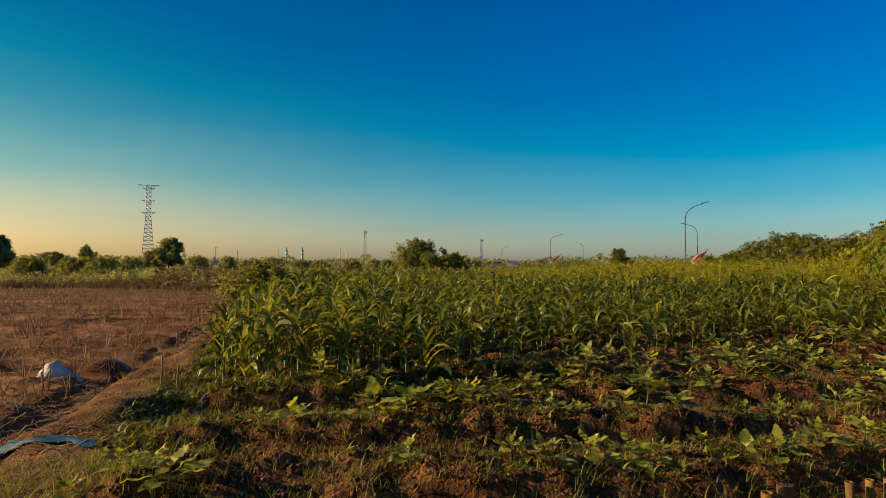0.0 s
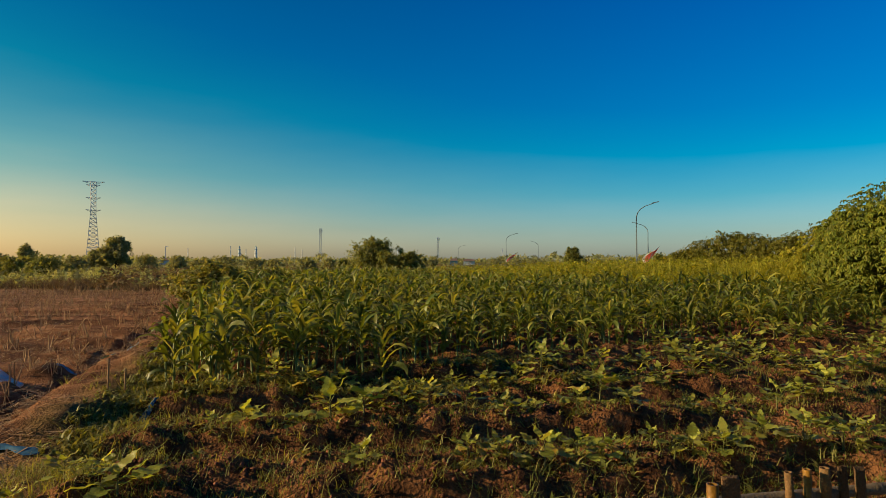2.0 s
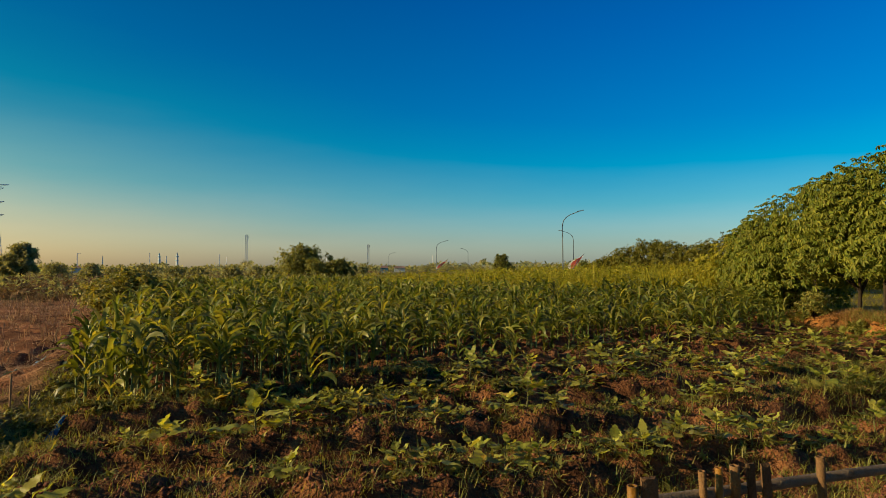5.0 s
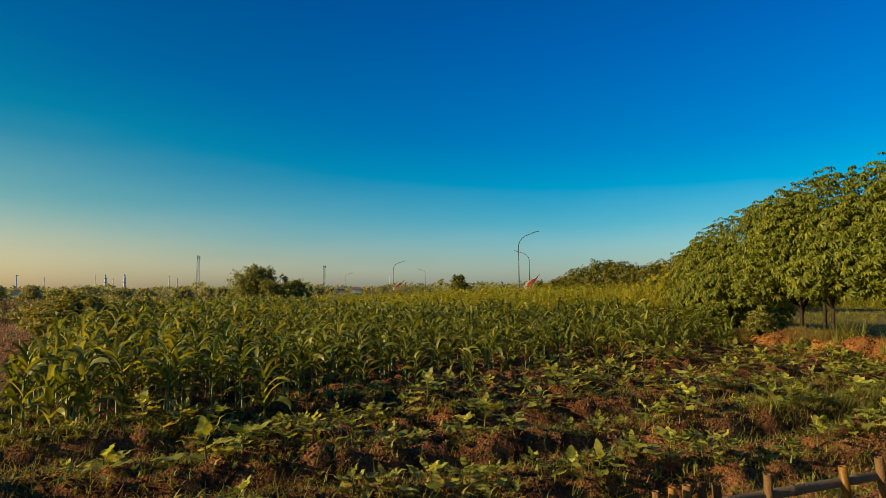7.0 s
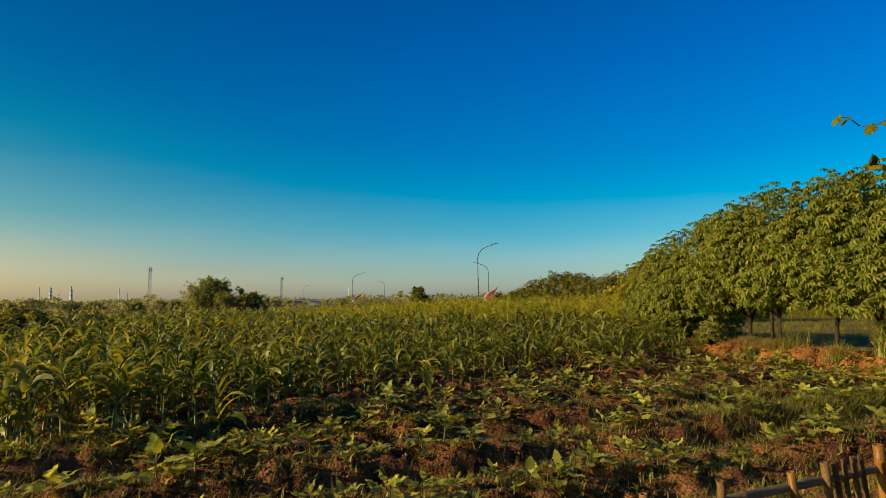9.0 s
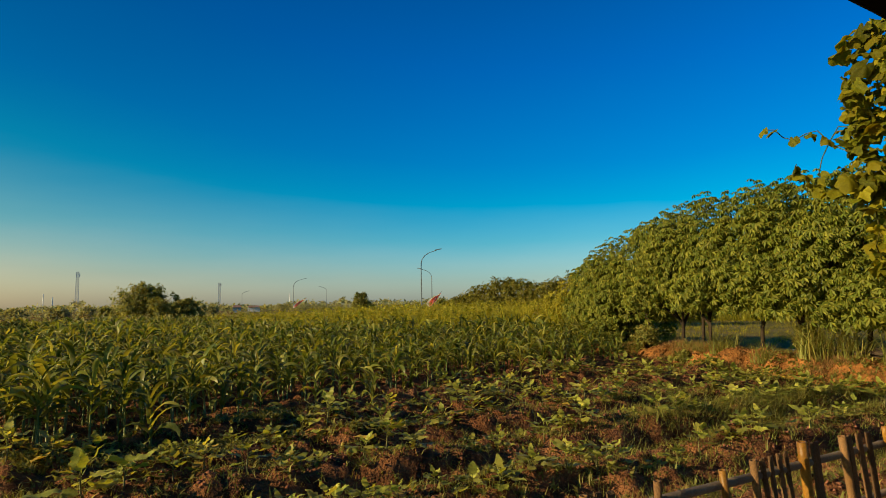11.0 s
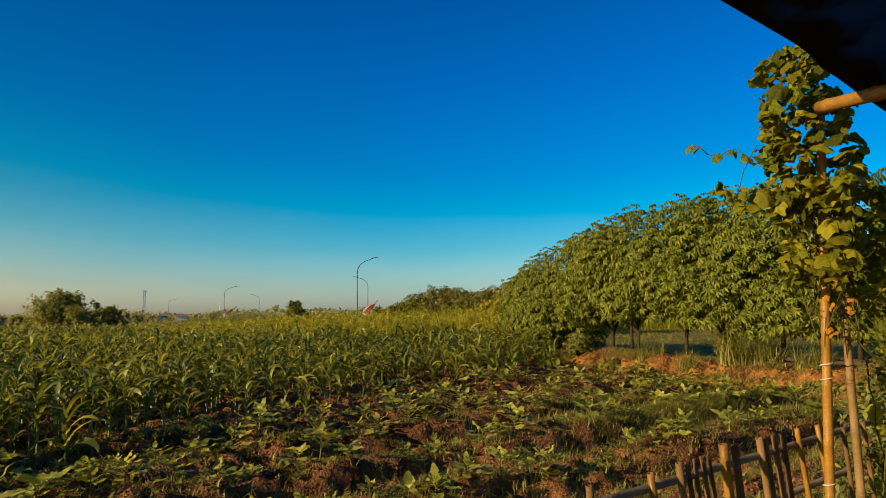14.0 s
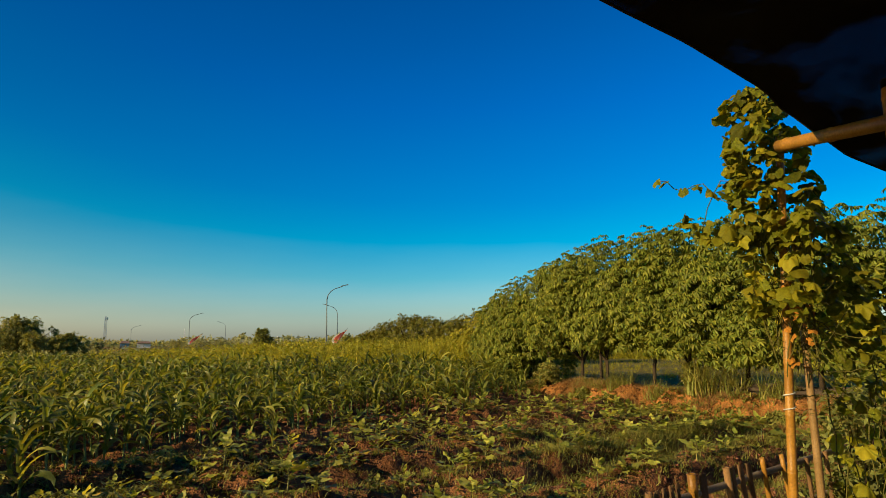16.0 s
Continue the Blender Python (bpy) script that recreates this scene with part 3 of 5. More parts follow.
for k in range(9):
    v = 4.3 + RIDGE * k
    x = -2.9 + rnd.uniform(0, .3)
    while x < 10.4:
        y = v + .07 * x + rnd.uniform(-.09, .09)
        if not inside(CORN_AREA, np.array([x, x]), np.array([y - .3, y + .3])).any() and x < float(bank_x(y)) - .3 and x > float(bund_x(y)) + (.75 if y > 5 else .15) and rnd.random() > .12 and (x > (-2.5 if y > 6.2 else -1.7) or y < 4.6 and rnd.random() < .5) and (x > .6 or y > 4.7 or rnd.random() < .6):
            spots.append((x, y))
        if rnd.random() < (.42 if x > 4 else .22) and y > 5.0 and x > -1.7:
            y2 = y + rnd.uniform(.3, .65)
            if not inside(CORN_AREA, np.array([x]), np.array([y2 - .35]))[0]:
                spots.append((x + .2, y2))
        x += rnd.uniform(.23, .39) if x < 5 else rnd.uniform(.22, .36)
spots = [(-2.35, 3.95), (-2.1, 4.08), (-1.72, 3.95)] + spots
for i, (x, y) in enumerate(spots):
    s = rnd.choice((.55, .7, .8, .88, .96, 1.12)) * rnd.uniform(.92, 1.08)
    m = pose(x, y, gz(x, y) - .01, rnd.uniform(-6, 6), rnd.uniform(-6, 6), rnd.uniform(0, 360)) @ Matrix.Diagonal((s, s, s * rnd.uniform(.85, 1.1), 1))
    if i < len(eggs):
        eggs[i].matrix_basis = m
    else:
        e = eggs[i % len(eggs)]
        copy_thing(e, m @ Matrix.Diagonal([1 / k for k in e.scale] + [1]))


# ---------------------------------------------------------------- grass, weeds, stubble
def grass_stuff():
    rng = np.random.default_rng(31)
    r2 = random.Random(32)
    tufts = [join([tuft(r2, 3, .12, .007, .08), tuft(r2, 4, .085, .007, .09, 1)]) for _ in range(6)]
    n = 44000
    x, y = rng.uniform(-4.2, 10.8, n), rng.uniform(2.1, 13.5, n)
    furrow = .5 - .5 * np.cos(2 * np.pi * (row_v(x, y) - 4.3) / RIDGE)
    want = .16 + .85 * step(.4, .8, furrow) * step(-.4, .2, noise2(x * .8, y * .8, 51) + .25)
    want = want + 2.2 * np.exp(-(((x - 6.8) / 2.8) ** 2 + ((y - 5.8) / 1.0) ** 2)) + 1.0 * step(4.4, 3.5, y) * (noise2(x * 1.2, y * 1.2, 54) > -.3) + .9 * np.exp(-((x + 2.1) / .7) ** 2) * (noise2(x * 1.5, y * 1.5, 53) > -.5)
    want = want + .4 * step(7.2, 9.2, x) * step(4, 5, y) * (noise2(x, y, 52) > -.3)
    want = want + .5 * step(7.2, 4.6, y) * step(-.5, .1, noise2(x * 1.7, y * 1.7, 72) + .15)
    ok = (rng.random(n) < want) & (~inside(CORN_AREA, x, y) | (y < 10.2)) & ((x - bund_x(y) > .3 + .35 * noise2(x * 2, y * 2, 65)) | (y < 4.7))
    stuff("grass", spread(tufts, np.c_[x, y][ok], rng, (.6, 1.35)), GRASS, "short green grass and weeds between the rows", "grass")
    # a thick patch of grass across the rows
    x, y = rng.normal(7.0, 1.0, 3200), rng.normal(6.1, .55, 3200)
    ok = noise2(x * 1.6, y * 1.6, 75) > -.35
    thick = [tuft(r2, 9, .17, .008, .12, 1) for _ in range(5)]
    stuff("grass_patch", spread(thick, np.c_[x, y][ok], rng, (.5, 1.2)), GRASS, "thick green grass across the vegetable rows", "grass")
    # broad weeds
    leafs = []
    for _ in range(5):
        q = []
        for k in range(6):
            v, f = blade(.075 * r2.uniform(.7, 1.2), .03, r2.uniform(.3, 1.2), 2)
            q.append((turned(v, 0, r2.uniform(.2, .9), r2.uniform(0, 6.28), (0, 0, r2.uniform(0, .06))), f))
        leafs.append(join(q))
    n = 14000
    x, y = rng.uniform(-3.4, 10.8, n), rng.uniform(2.3, 13, n)
    ok = (noise2(x * 1.2, y * 1.2, 55) > -.1) & ((x - bund_x(y) > .3 + .35 * noise2(x * 2, y * 2, 65)) | (y < 4.7)) & (~inside(CORN_AREA, x, y) | (y < 10.5)) & (rng.random(n) < .6)
    xb = rng.uniform(-.2, 1.3, 5000)
    yb = rng.uniform(4, 16, 5000)
    yv = rng.uniform(4.9, 9.5, 700)
    xv = bund_x(yv) + rng.normal(.52, .13, 700)
    xm, ym = rng.uniform(-2.7, 2.2, 2600), rng.uniform(6.3, 9.4, 2600)
    om = (ym < 7.9 + .55 * np.maximum(xm, 0)) & (noise2(xm * 1.4, ym * 1.4, 69) > -.35)
    pts = np.r_[np.c_[x, y][ok], np.c_[xv, yv], np.c_[xm, ym][om], np.c_[xm, ym][om] + .06, np.c_[bank_x(yb) + xb - .3, yb][noise2(yb * 1.5, xb * 2, 57) > 0]]
    stuff("weeds", spread(leafs, pts, rng, (.4, 1.2)), WEED, "small broad-leaved weeds on the soil", "weeds")
    # bund sides and the plateau behind the bank
    tall = [tuft(r2, 10, .24, .012, .14, 1) for _ in range(5)]
    y = rng.uniform(4, 22, 1100)
    x = bund_x(y) + rng.normal(.72, .2, 1100)
    a = np.c_[x, y][noise2(x * 2, y * 2, 58) > -.2]
    y = rng.uniform(4.3, 30, 700)
    x = bund_x(y) + rng.uniform(-.5, .3, 700)
    b = np.c_[x, y][noise2(x * 2, y * 2, 59) > .6]
    x, y = 11.4 + rng.random(6000) ** 1.5 * 40, rng.uniform(1, 45, 6000)
    c = np.c_[x, y][(x - bank_x(y)) > 3.0]
    yb = rng.uniform(3.5, 17, 7500)
    xb = bank_x(yb) + rng.uniform(-.5, 1.3, 7500)
    okb = noise2(xb * 1.6, yb * 1.6, 60) > np.where(xb < bank_x(yb) + .45, .55, .1)
    stuff("bank_grass", spread(tall, np.c_[xb, yb][okb], rng, (.3, 1.0)), GRASS, "tufts of green grass on the earth bank", "grass")
    yb = rng.uniform(3.5, 17, 9000)
    xb = bank_x(yb) + rng.uniform(-.25, 1.1, 9000)
    okb = noise2(xb * 1.3, yb * 1.3, 64) > .15
    stuff("bank_dry_grass", spread(tall, np.c_[xb, yb][okb], rng, (.25, .85)), DRYWEED, "dry reddish weeds on the earth bank", "weeds")
    stuff("verge_grass", spread(tall, np.r_[a, b], rng, (.3, .65)), GRASS, "green grass along the earth bund", "grass")
    stuff("meadow_grass", spread(tall, c, rng, (.6, 1.3)), MEADOW, "sunlit meadow grass behind the bank", "grass")


grass_stuff()


def clod_stuff():
    rng = np.random.default_rng(91)
    r2 = random.Random(92)
    shapes = []
    for k in range(6):
        bm = bmesh.new()
        bmesh.ops.create_cube(bm, size=1.5)
        for v in bm.verts:
            v.co = Vector((v.co.x * r2.uniform(.5, 1.4), v.co.y * r2.uniform(.5, 1.3), v.co.z * r2.uniform(.3, .9)))
        shapes.append((np.array([tuple(v.co) for v in bm.verts]), np.array([[v.index for v in f.verts] for f in bm.faces])))
        bm.free()
    n = 85000
    x, y = rng.uniform(-2.6, 10.3, n), 2.6 + rng.random(n) ** 2.0 * 9.5
    ridge = .5 + .5 * np.cos(2 * np.pi * (row_v(x, y) - 4.3) / RIDGE)
    ok = (rng.random(n) < .08 + .5 * ridge) & (tilled_mask(x, y) > .6) & ~inside(CORN_AREA, x, y) & (noise2(x * 1.4, y * 1.4, 93) > -.35)
    m = MATS["clod"]
    stuff("soil_clods", spread(shapes, np.c_[x, y][ok], rng, (.004, .02), 1.2, .0), m, "crumbly red-brown soil clods on the ridges", "soil")
    n = 2600
    y = rng.uniform(3.5, 16, n)
    x = bank_x(y) + rng.uniform(-.3, .9, n)
    stuff("bank_clods", spread(shapes, np.c_[x, y], rng, (.008, .035), .6, .0), MATS["bank_clod"], "crumbly orange soil clods on the bank", "soil")


material("clod", (.07, .03, .019), (.23, .1, .06), .95, 9, 70, .6, 0, None, .35, True, spec=.1)
material("bank_clod", (.10, .047, .018), (.25, .118, .04), .95, 9, 70, .6, 0, None, .35, True, spec=.1)
clod_stuff()


def stubble_stuff():
    rng = np.random.default_rng(61)
    r2 = random.Random(62)
    sticks = []
    for _ in range(6):
        h = r2.choice((.05, .08, .11, .15, .2, .28))
        v, f = tube([(0, 0, -.03), (r2.uniform(-.02, .02), r2.uniform(-.02, .02), h)], [.008, .006], 4, cap=False)
        q = [(np.array(v), np.array(f))]
        for k in range(r2.randint(1, 3)):
            q.append((turned(np.array(v), r2.uniform(-.5, .5), r2.uniform(-.5, .5), 0, (r2.uniform(-.05, .05), r2.uniform(-.05, .05), 0)), np.array(f)))
        sticks.append(join(q))
    n = 3800
    y = rng.uniform(4.5, 33, n)
    x = bund_x(y) - .7 - rng.random(n) ** 1.2 * 22
    x = np.round(x / .35) * .35 + rng.normal(0, .05, n)
    ok = dry_mask(x, y) > .6
    stuff("stubble", spread(sticks, np.c_[x, y][ok], rng, (.6, 1.3), .25, .0), STRAW, "dry cut stalks standing in the harvested field", "stubble")
    litter = []
    for _ in range(6):
        q = []
        for k in range(6):
            v, f = blade(r2.uniform(.12, .35), .013, r2.uniform(.1, .4), 1)
            q.append((turned(v, 0, math.pi / 2 + r2.uniform(-.25, .1), r2.uniform(0, 6.28), (r2.uniform(-.2, .2), r2.uniform(-.2, .2), r2.uniform(.02, .05))), f))
        litter.append(join(q))
    n = 16000
    y = rng.uniform(4.0, 32, n)
    x = bund_x(y) + .4 - rng.random(n) ** 1.3 * 18
    ok = (dry_mask(x, y) > .5) & (noise2(x * .9, y * .9, 63) > -.35)
    stuff("straw_litter", spread(litter, np.c_[x, y][ok], rng, (.6, 1.2), .1, .0), STRAW, "dry straw lying on the harvested field", "straw")


stubble_stuff()


# ---------------------------------------------------------------- trees and bushes
def leaf_quad(l=1.0, w=.45):
    return np.array([(0, 0, 0), (l * .5, -w / 2, .06), (l, 0, -.08), (l * .5, w / 2, .06)]), np.array([(0, 1, 2, 3)])


def crown_leaves(rng, blobs, n, size, shell=.7, template=None, up=.4, floor=None, rough=1.0):
    """Leaves over several ellipsoids (cx, cy, cz, rx, ry, rz), denser at the skin, with lumps and gaps."""
    blobs = np.array(blobs, float)
    wgt = (blobs[:, 3] * blobs[:, 4] * blobs[:, 5]) ** (2 / 3)
    pick = rng.choice(len(blobs), n, p=wgt / wgt.sum())
    d = rng.normal(size=(n, 3))
    d /= np.linalg.norm(d, axis=1, keepdims=True)
    r = np.where(rng.random(n) < shell, rng.uniform(.93 - .15 * rough, 1.02 + .06 * rough, n), rng.random(n) ** .5 * .9)
    b = blobs[pick]
    lump = 1 + .2 * rough * noise2(d[:, 0] * 3 + b[:, 0] + d[:, 1], d[:, 2] * 4 + d[:, 1] * 3 + b[:, 1], 71)
    p = b[:, :3] + d * b[:, 3:] * (r * lump)[:, None]
    nrm = d * .75 + np.array((0, 0, up)) + rng.normal(0, .15 + .25 * rough, (n, 3))
    nrm /= np.linalg.norm(nrm, axis=1, keepdims=True)
    if floor is not None:
        keep = p[:, 2] > floor
        p, nrm = p[keep], nrm[keep]
    tilt, yaw = np.arccos(np.clip(nrm[:, 2], -1, 1)), np.arctan2(nrm[:, 1], nrm[:, 0])
    m = turns(yaw, tilt, rng.uniform(0, 6.28, len(p)), size * rng.uniform(.65, 1.25, len(p)))
    return scatter(template or leaf_quad(), m, p)


def clump(r2, n=5):
    """A sprig of several small leaves."""
    q = []
    for k in range(n):
        v, f = leaf_quad(1, .42)
        q.append((turned(v * r2.uniform(.6, 1), r2.uniform(-.6, .6), r2.uniform(-.5, .7), k * 6.28 / n + r2.uniform(-.3, .3), (0, 0, r2.uniform(-.15, .15))), f))
    return join(q)


SPRIGS = [clump(random.Random(80 + i)) for i in range(3)]


def tree(name, x, y, top, width, seed, mat=TREELEAF, label="", n=900, size=.22, trunk=.35, base=None, lobes=6, flat=1.0, rough=1.5, tips=9):
    """A tree or bush on the ground: trunk and limbs reaching into a lumpy crown of leaf sprigs."""
    rng, r2 = np.random.default_rng(seed), random.Random(seed)
    z = gz(x, y) if base is None else base
    hgt = top - z
    t = thing(name, (x, y, z), label, "tree" if name == "tree" else "bush")
    c0 = hgt * trunk
    blobs = []
    ch = hgt - c0
    for i in range(lobes * 3 + 4):
        u = (i + r2.random()) / (lobes * 3 + 4)
        a = i * 2.4 + r2.uniform(-.5, .5)
        prof = math.sin(math.pi * (.36 + .56 * u)) ** .9
        q = prof * r2.uniform(.3, .98) * width / 2
        rx = width * r2.choice((.06, .09, .12, .15))
        rz = min(rx * r2.uniform(.6, .95) * flat, ch * .3)
        cz = min(c0 + ch * (.06 + .9 * u), hgt - rz * r2.uniform(.9, 1.3))
        blobs.append((math.cos(a) * q, math.sin(a) * q, max(cz, rz * .6), rx, rx, rz))
    blobs.append((width * r2.uniform(-.08, .08), 0, c0 + ch * .52, width * .38, width * .36, ch * .43))
    blobs.append((width * r2.uniform(-.2, .2), 0, c0 + ch * .3, width * .42, width * .36, ch * .3))
    for i in range(tips):
        a, e = r2.uniform(0, 6.28), r2.uniform(.25, 1.4)
        q = r2.uniform(.92, 1.12)
        blobs.append((math.cos(a) * math.cos(e) * width * .5 * q, math.sin(a) * math.cos(e) * width * .5 * q, c0 + ch * (.25 + .72 * math.sin(e) * q), width * .035, width * .035, ch * .09))
    pieces = [tube([(0, 0, -.15), (hgt * .02, 0, c0 * .6), (0, hgt * .02, c0 + (hgt - c0) * .4)], [hgt * .028, hgt * .02, hgt * .01], 7)]
    for b in blobs[::3]:
        pieces.append(tube([(0, 0, c0 * .7), (b[0] * .5, b[1] * .5, (c0 + b[2]) / 2 + .05 * hgt), (b[0], b[1], b[2])], [hgt * .013, hgt * .009, hgt * .004], 5))
    v, f = joinl(pieces)
    part("trunk", mesh("trunk", v, f, BARK, True), t)
    pcs = [crown_leaves(rng, blobs, n // 3, size * .72, .5, s, up=.6, rough=rough) for s in SPRIGS]
    v, f = join(pcs)
    part("crown", mesh("crown", v, f, mat), t)
    return t


def polar(az, r):
    return r * math.sin(radians(az)), r * math.cos(radians(az))


def far_tree(name, az, r, el_top, half_width, seed, label, **kw):
    x, y = polar(az, r)
    # past 70 m the leaves take the colour with haze painted in
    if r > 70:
        kw["mat"] = FARLEAF_HAZED
    return tree(name, x, y, 1.5 + r * math.tan(radians(el_top)), 2 * r * math.tan(radians(half_width)), seed, label=label, **kw)


far_tree("tree", -2.25, 62, 2.0, 3.0, 101, "round dark green tree behind the maize field", n=3600, size=.34, trunk=.03, lobes=9)
far_tree("bush", .95, 60, .8, 1.6, 102, "spreading green bush beside a round tree", n=2100, size=.3, trunk=.03, lobes=7)
far_tree("tree", 15.85, 70, 1.1, .85, 103, "small round tree above the tall grass", n=1500, size=.34, trunk=.3)
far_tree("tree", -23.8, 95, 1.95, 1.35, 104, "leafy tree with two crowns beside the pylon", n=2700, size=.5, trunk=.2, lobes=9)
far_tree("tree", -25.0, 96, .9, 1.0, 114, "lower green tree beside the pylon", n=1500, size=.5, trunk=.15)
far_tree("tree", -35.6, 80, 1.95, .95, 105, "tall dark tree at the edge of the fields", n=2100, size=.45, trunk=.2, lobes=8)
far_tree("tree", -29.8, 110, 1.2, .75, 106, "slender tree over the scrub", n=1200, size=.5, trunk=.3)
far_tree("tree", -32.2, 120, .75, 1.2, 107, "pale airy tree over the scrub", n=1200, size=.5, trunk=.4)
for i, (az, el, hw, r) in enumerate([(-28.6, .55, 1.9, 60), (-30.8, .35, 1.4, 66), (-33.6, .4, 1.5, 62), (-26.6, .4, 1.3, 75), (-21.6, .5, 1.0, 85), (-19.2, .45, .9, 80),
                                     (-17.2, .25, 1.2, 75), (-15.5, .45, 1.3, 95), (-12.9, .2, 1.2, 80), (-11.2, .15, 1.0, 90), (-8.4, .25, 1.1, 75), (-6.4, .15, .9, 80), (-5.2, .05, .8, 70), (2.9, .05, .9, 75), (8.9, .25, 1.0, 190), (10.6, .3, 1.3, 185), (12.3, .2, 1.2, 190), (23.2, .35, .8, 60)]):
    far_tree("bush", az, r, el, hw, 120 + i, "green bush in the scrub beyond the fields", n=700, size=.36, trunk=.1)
# the wooded mound beyond the tall grass
for i, (az, el, hw, r) in enumerate([(24.0, .35, 1.3, 47), (25.4, .95, 2.0, 46), (27.0, 1.85, 2.6, 45), (28.8, 2.4, 2.9, 44), (30.4, 2.25, 2.8, 43), (32.0, 1.95, 2.8, 42), (33.8, 2.25, 2.9, 41), (35.6, 2.7, 3.0, 40), (38, 3.0, 3.2, 38), (41, 3.0, 3.2, 38)]):
    far_tree("bush", az, r, el, hw, 150 + i, "dense dark bush on the mound behind the tall grass", n=2300, size=.235, trunk=.02, lobes=14, rough=.5, tips=3, mat=BUSHLEAF)
# sapling clump on the bund
tree("bush", -5.95, 20.0, 1.35, 2.9, 171, label="leafy yellow-green bush beside the maize", n=1700, size=.24, trunk=.08, lobes=6, mat=WEED)
tree("bush", -4.6, 23.0, 1.2, 1.9, 172, label="leafy green bush beside the maize", n=900, size=.24, trunk=.08, lobes=7, mat=WEED)
tree("bush", -9.5, 33.0, 1.4, 3.0, 173, label="leafy yellow-green bush at the field edge", n=1000, size=.26, trunk=.08, lobes=8, mat=WEED)
# leafy weeds and bushes on the bank
for i, (x, y, dz, w) in enumerate([(11.3, 8.4, .55, .6), (10.7, 10.2, .25, .5), (12.6, 15.2, 1.2, 1.6), (11.7, 13.4, .6, .9), (10.5, 6.1, .25, .6), (11.1, 11.4, .25, .5)]):
    tree("bush", x, y, gz(x, y) + dz, w, 175 + i, label="leafy green bush growing on the earth bank", n=330, size=.15, trunk=.06, lobes=5, mat=WEED)


for i, (az, r, h, w) in enumerate([(64.6, 5.6, 1.15, .9), (67.2, 5.9, 1.3, 1.0), (69.6, 5.7, 1.2, 1.0)]):
    x, y = polar(az, r)
    tree("bush", x, y, gz(x, y) + h, w, 230 + i, label="twiggy green shrub behind the bamboo fence", n=420, size=.13, trunk=.05, lobes=6)


def scrub_stuff():
    rng = np.random.default_rng(181)
    r2 = random.Random(182)
    # low scrub strip beyond the stubble and behind the maize
    n = 3000
    az, r = rng.uniform(-48, 6, n), 33 + rng.random(n) ** 1.6 * 110
    h = rng.uniform(.4, 1.3, n) * (.7 + .4 * noise2(az * .6, r * .1, 183))
    x, y = r * np.sin(np.radians(az)), r * np.cos(np.radians(az))
    ok = (dry_mask(x, y) < .3) & ~inside(CORN_AREA, x, y)
    x, y, h = x[ok], y[ok], np.maximum(h[ok], .2)
    pcs = []
    for i in range(len(x)):
        m = 9
        p = np.c_[x[i] + rng.normal(0, .55, m), y[i] + rng.normal(0, .55, m), rng.uniform(0.05, 1, m) * h[i]]
        pcs.append(p)
    p = np.concatenate(pcs)
    for name, mat, sel, lab in (("scrub", FARLEAF_HAZED, noise2(p[:, 0] * .25, p[:, 1] * .2, 184) > -.3, "low green scrub beyond the fields"),
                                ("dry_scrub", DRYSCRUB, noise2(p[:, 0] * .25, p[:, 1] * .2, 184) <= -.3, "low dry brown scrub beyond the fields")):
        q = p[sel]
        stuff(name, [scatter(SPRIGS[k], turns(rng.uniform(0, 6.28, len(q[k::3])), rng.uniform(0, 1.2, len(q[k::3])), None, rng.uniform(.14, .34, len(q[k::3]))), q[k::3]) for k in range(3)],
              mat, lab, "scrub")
    # dry weeds at the far edge of the stubble
    tufts = [tuft(r2, 10, .6, .03, .3) for _ in range(5)]
    az, r = rng.uniform(-46, -12, 4500), rng.uniform(29, 48, 4500)
    x, y = r * np.sin(np.radians(az)), r * np.cos(np.radians(az))
    ok = (dry_mask(x, y) < .6) & (noise2(x * .2, y * .2, 185) > -.3)
    stuff("dry_weeds", spread(tufts, np.c_[x, y][ok], rng, (.5, 1.3)), DRYSCRUB, "dry brown weeds along the stubble edge", "weeds")
    # tall yellow-green grass beyond the maize
    reeds = [tuft(r2, 15, 1.38, .036, .42, 1) for _ in range(6)]
    az = rng.uniform(1.5, 60, 12500)
    r = 15 + rng.random(12500) ** 1.9 * 47
    x, y = r * np.sin(np.radians(az)), r * np.cos(np.radians(az))
    edge = np.interp(az, [1.5, 6, 13, 20, 26, 33, 36, 60], [31, 28, 23.2, 21.0, 20.6, 20.2, 22, 24])
    edge = np.where(az > 38.5, 48, edge)
    ok = (r > edge + .8 * noise2(az, r * 0, 186)) & ~inside(CORN_AREA, x, y)
    big = np.interp(az[ok], [1.5, 8, 14, 24, 40], [.62, .8, 1.0, 1.12, 1.05])
    pts = np.c_[x, y][ok]
    pick = rng.integers(0, 6, len(pts))
    out = []
    for i in range(6):
        s = pick == i
        out.append(scatter(reeds[i], turns(rng.uniform(0, 6.28, s.sum()), rng.uniform(0, .2, s.sum()), None, big[s] * rng.uniform(.75, 1.15, s.sum())),
                           np.c_[pts[s], height(pts[s, 0], pts[s, 1]) - .03]))
    stuff("tall_grass", out, REED, "tall yellow-green grass in evening sun", "grass")
    # leafy weeds standing in the tall grass
    az, r = rng.uniform(2, 44, 3200), rng.uniform(16.5, 46, 3200)
    x, y = r * np.sin(np.radians(az)), r * np.cos(np.radians(az))
    edge = np.interp(az, [1.5, 6, 13, 20, 26, 33, 36, 60], [31, 28, 23.2, 21.0, 20.6, 20.2, 22, 24])
    ok = (r > np.where(az > 38.5, 48, edge) + .4) & (noise2(x * .5, y * .5, 188) > -.2)
    x, y = x[ok], y[ok]
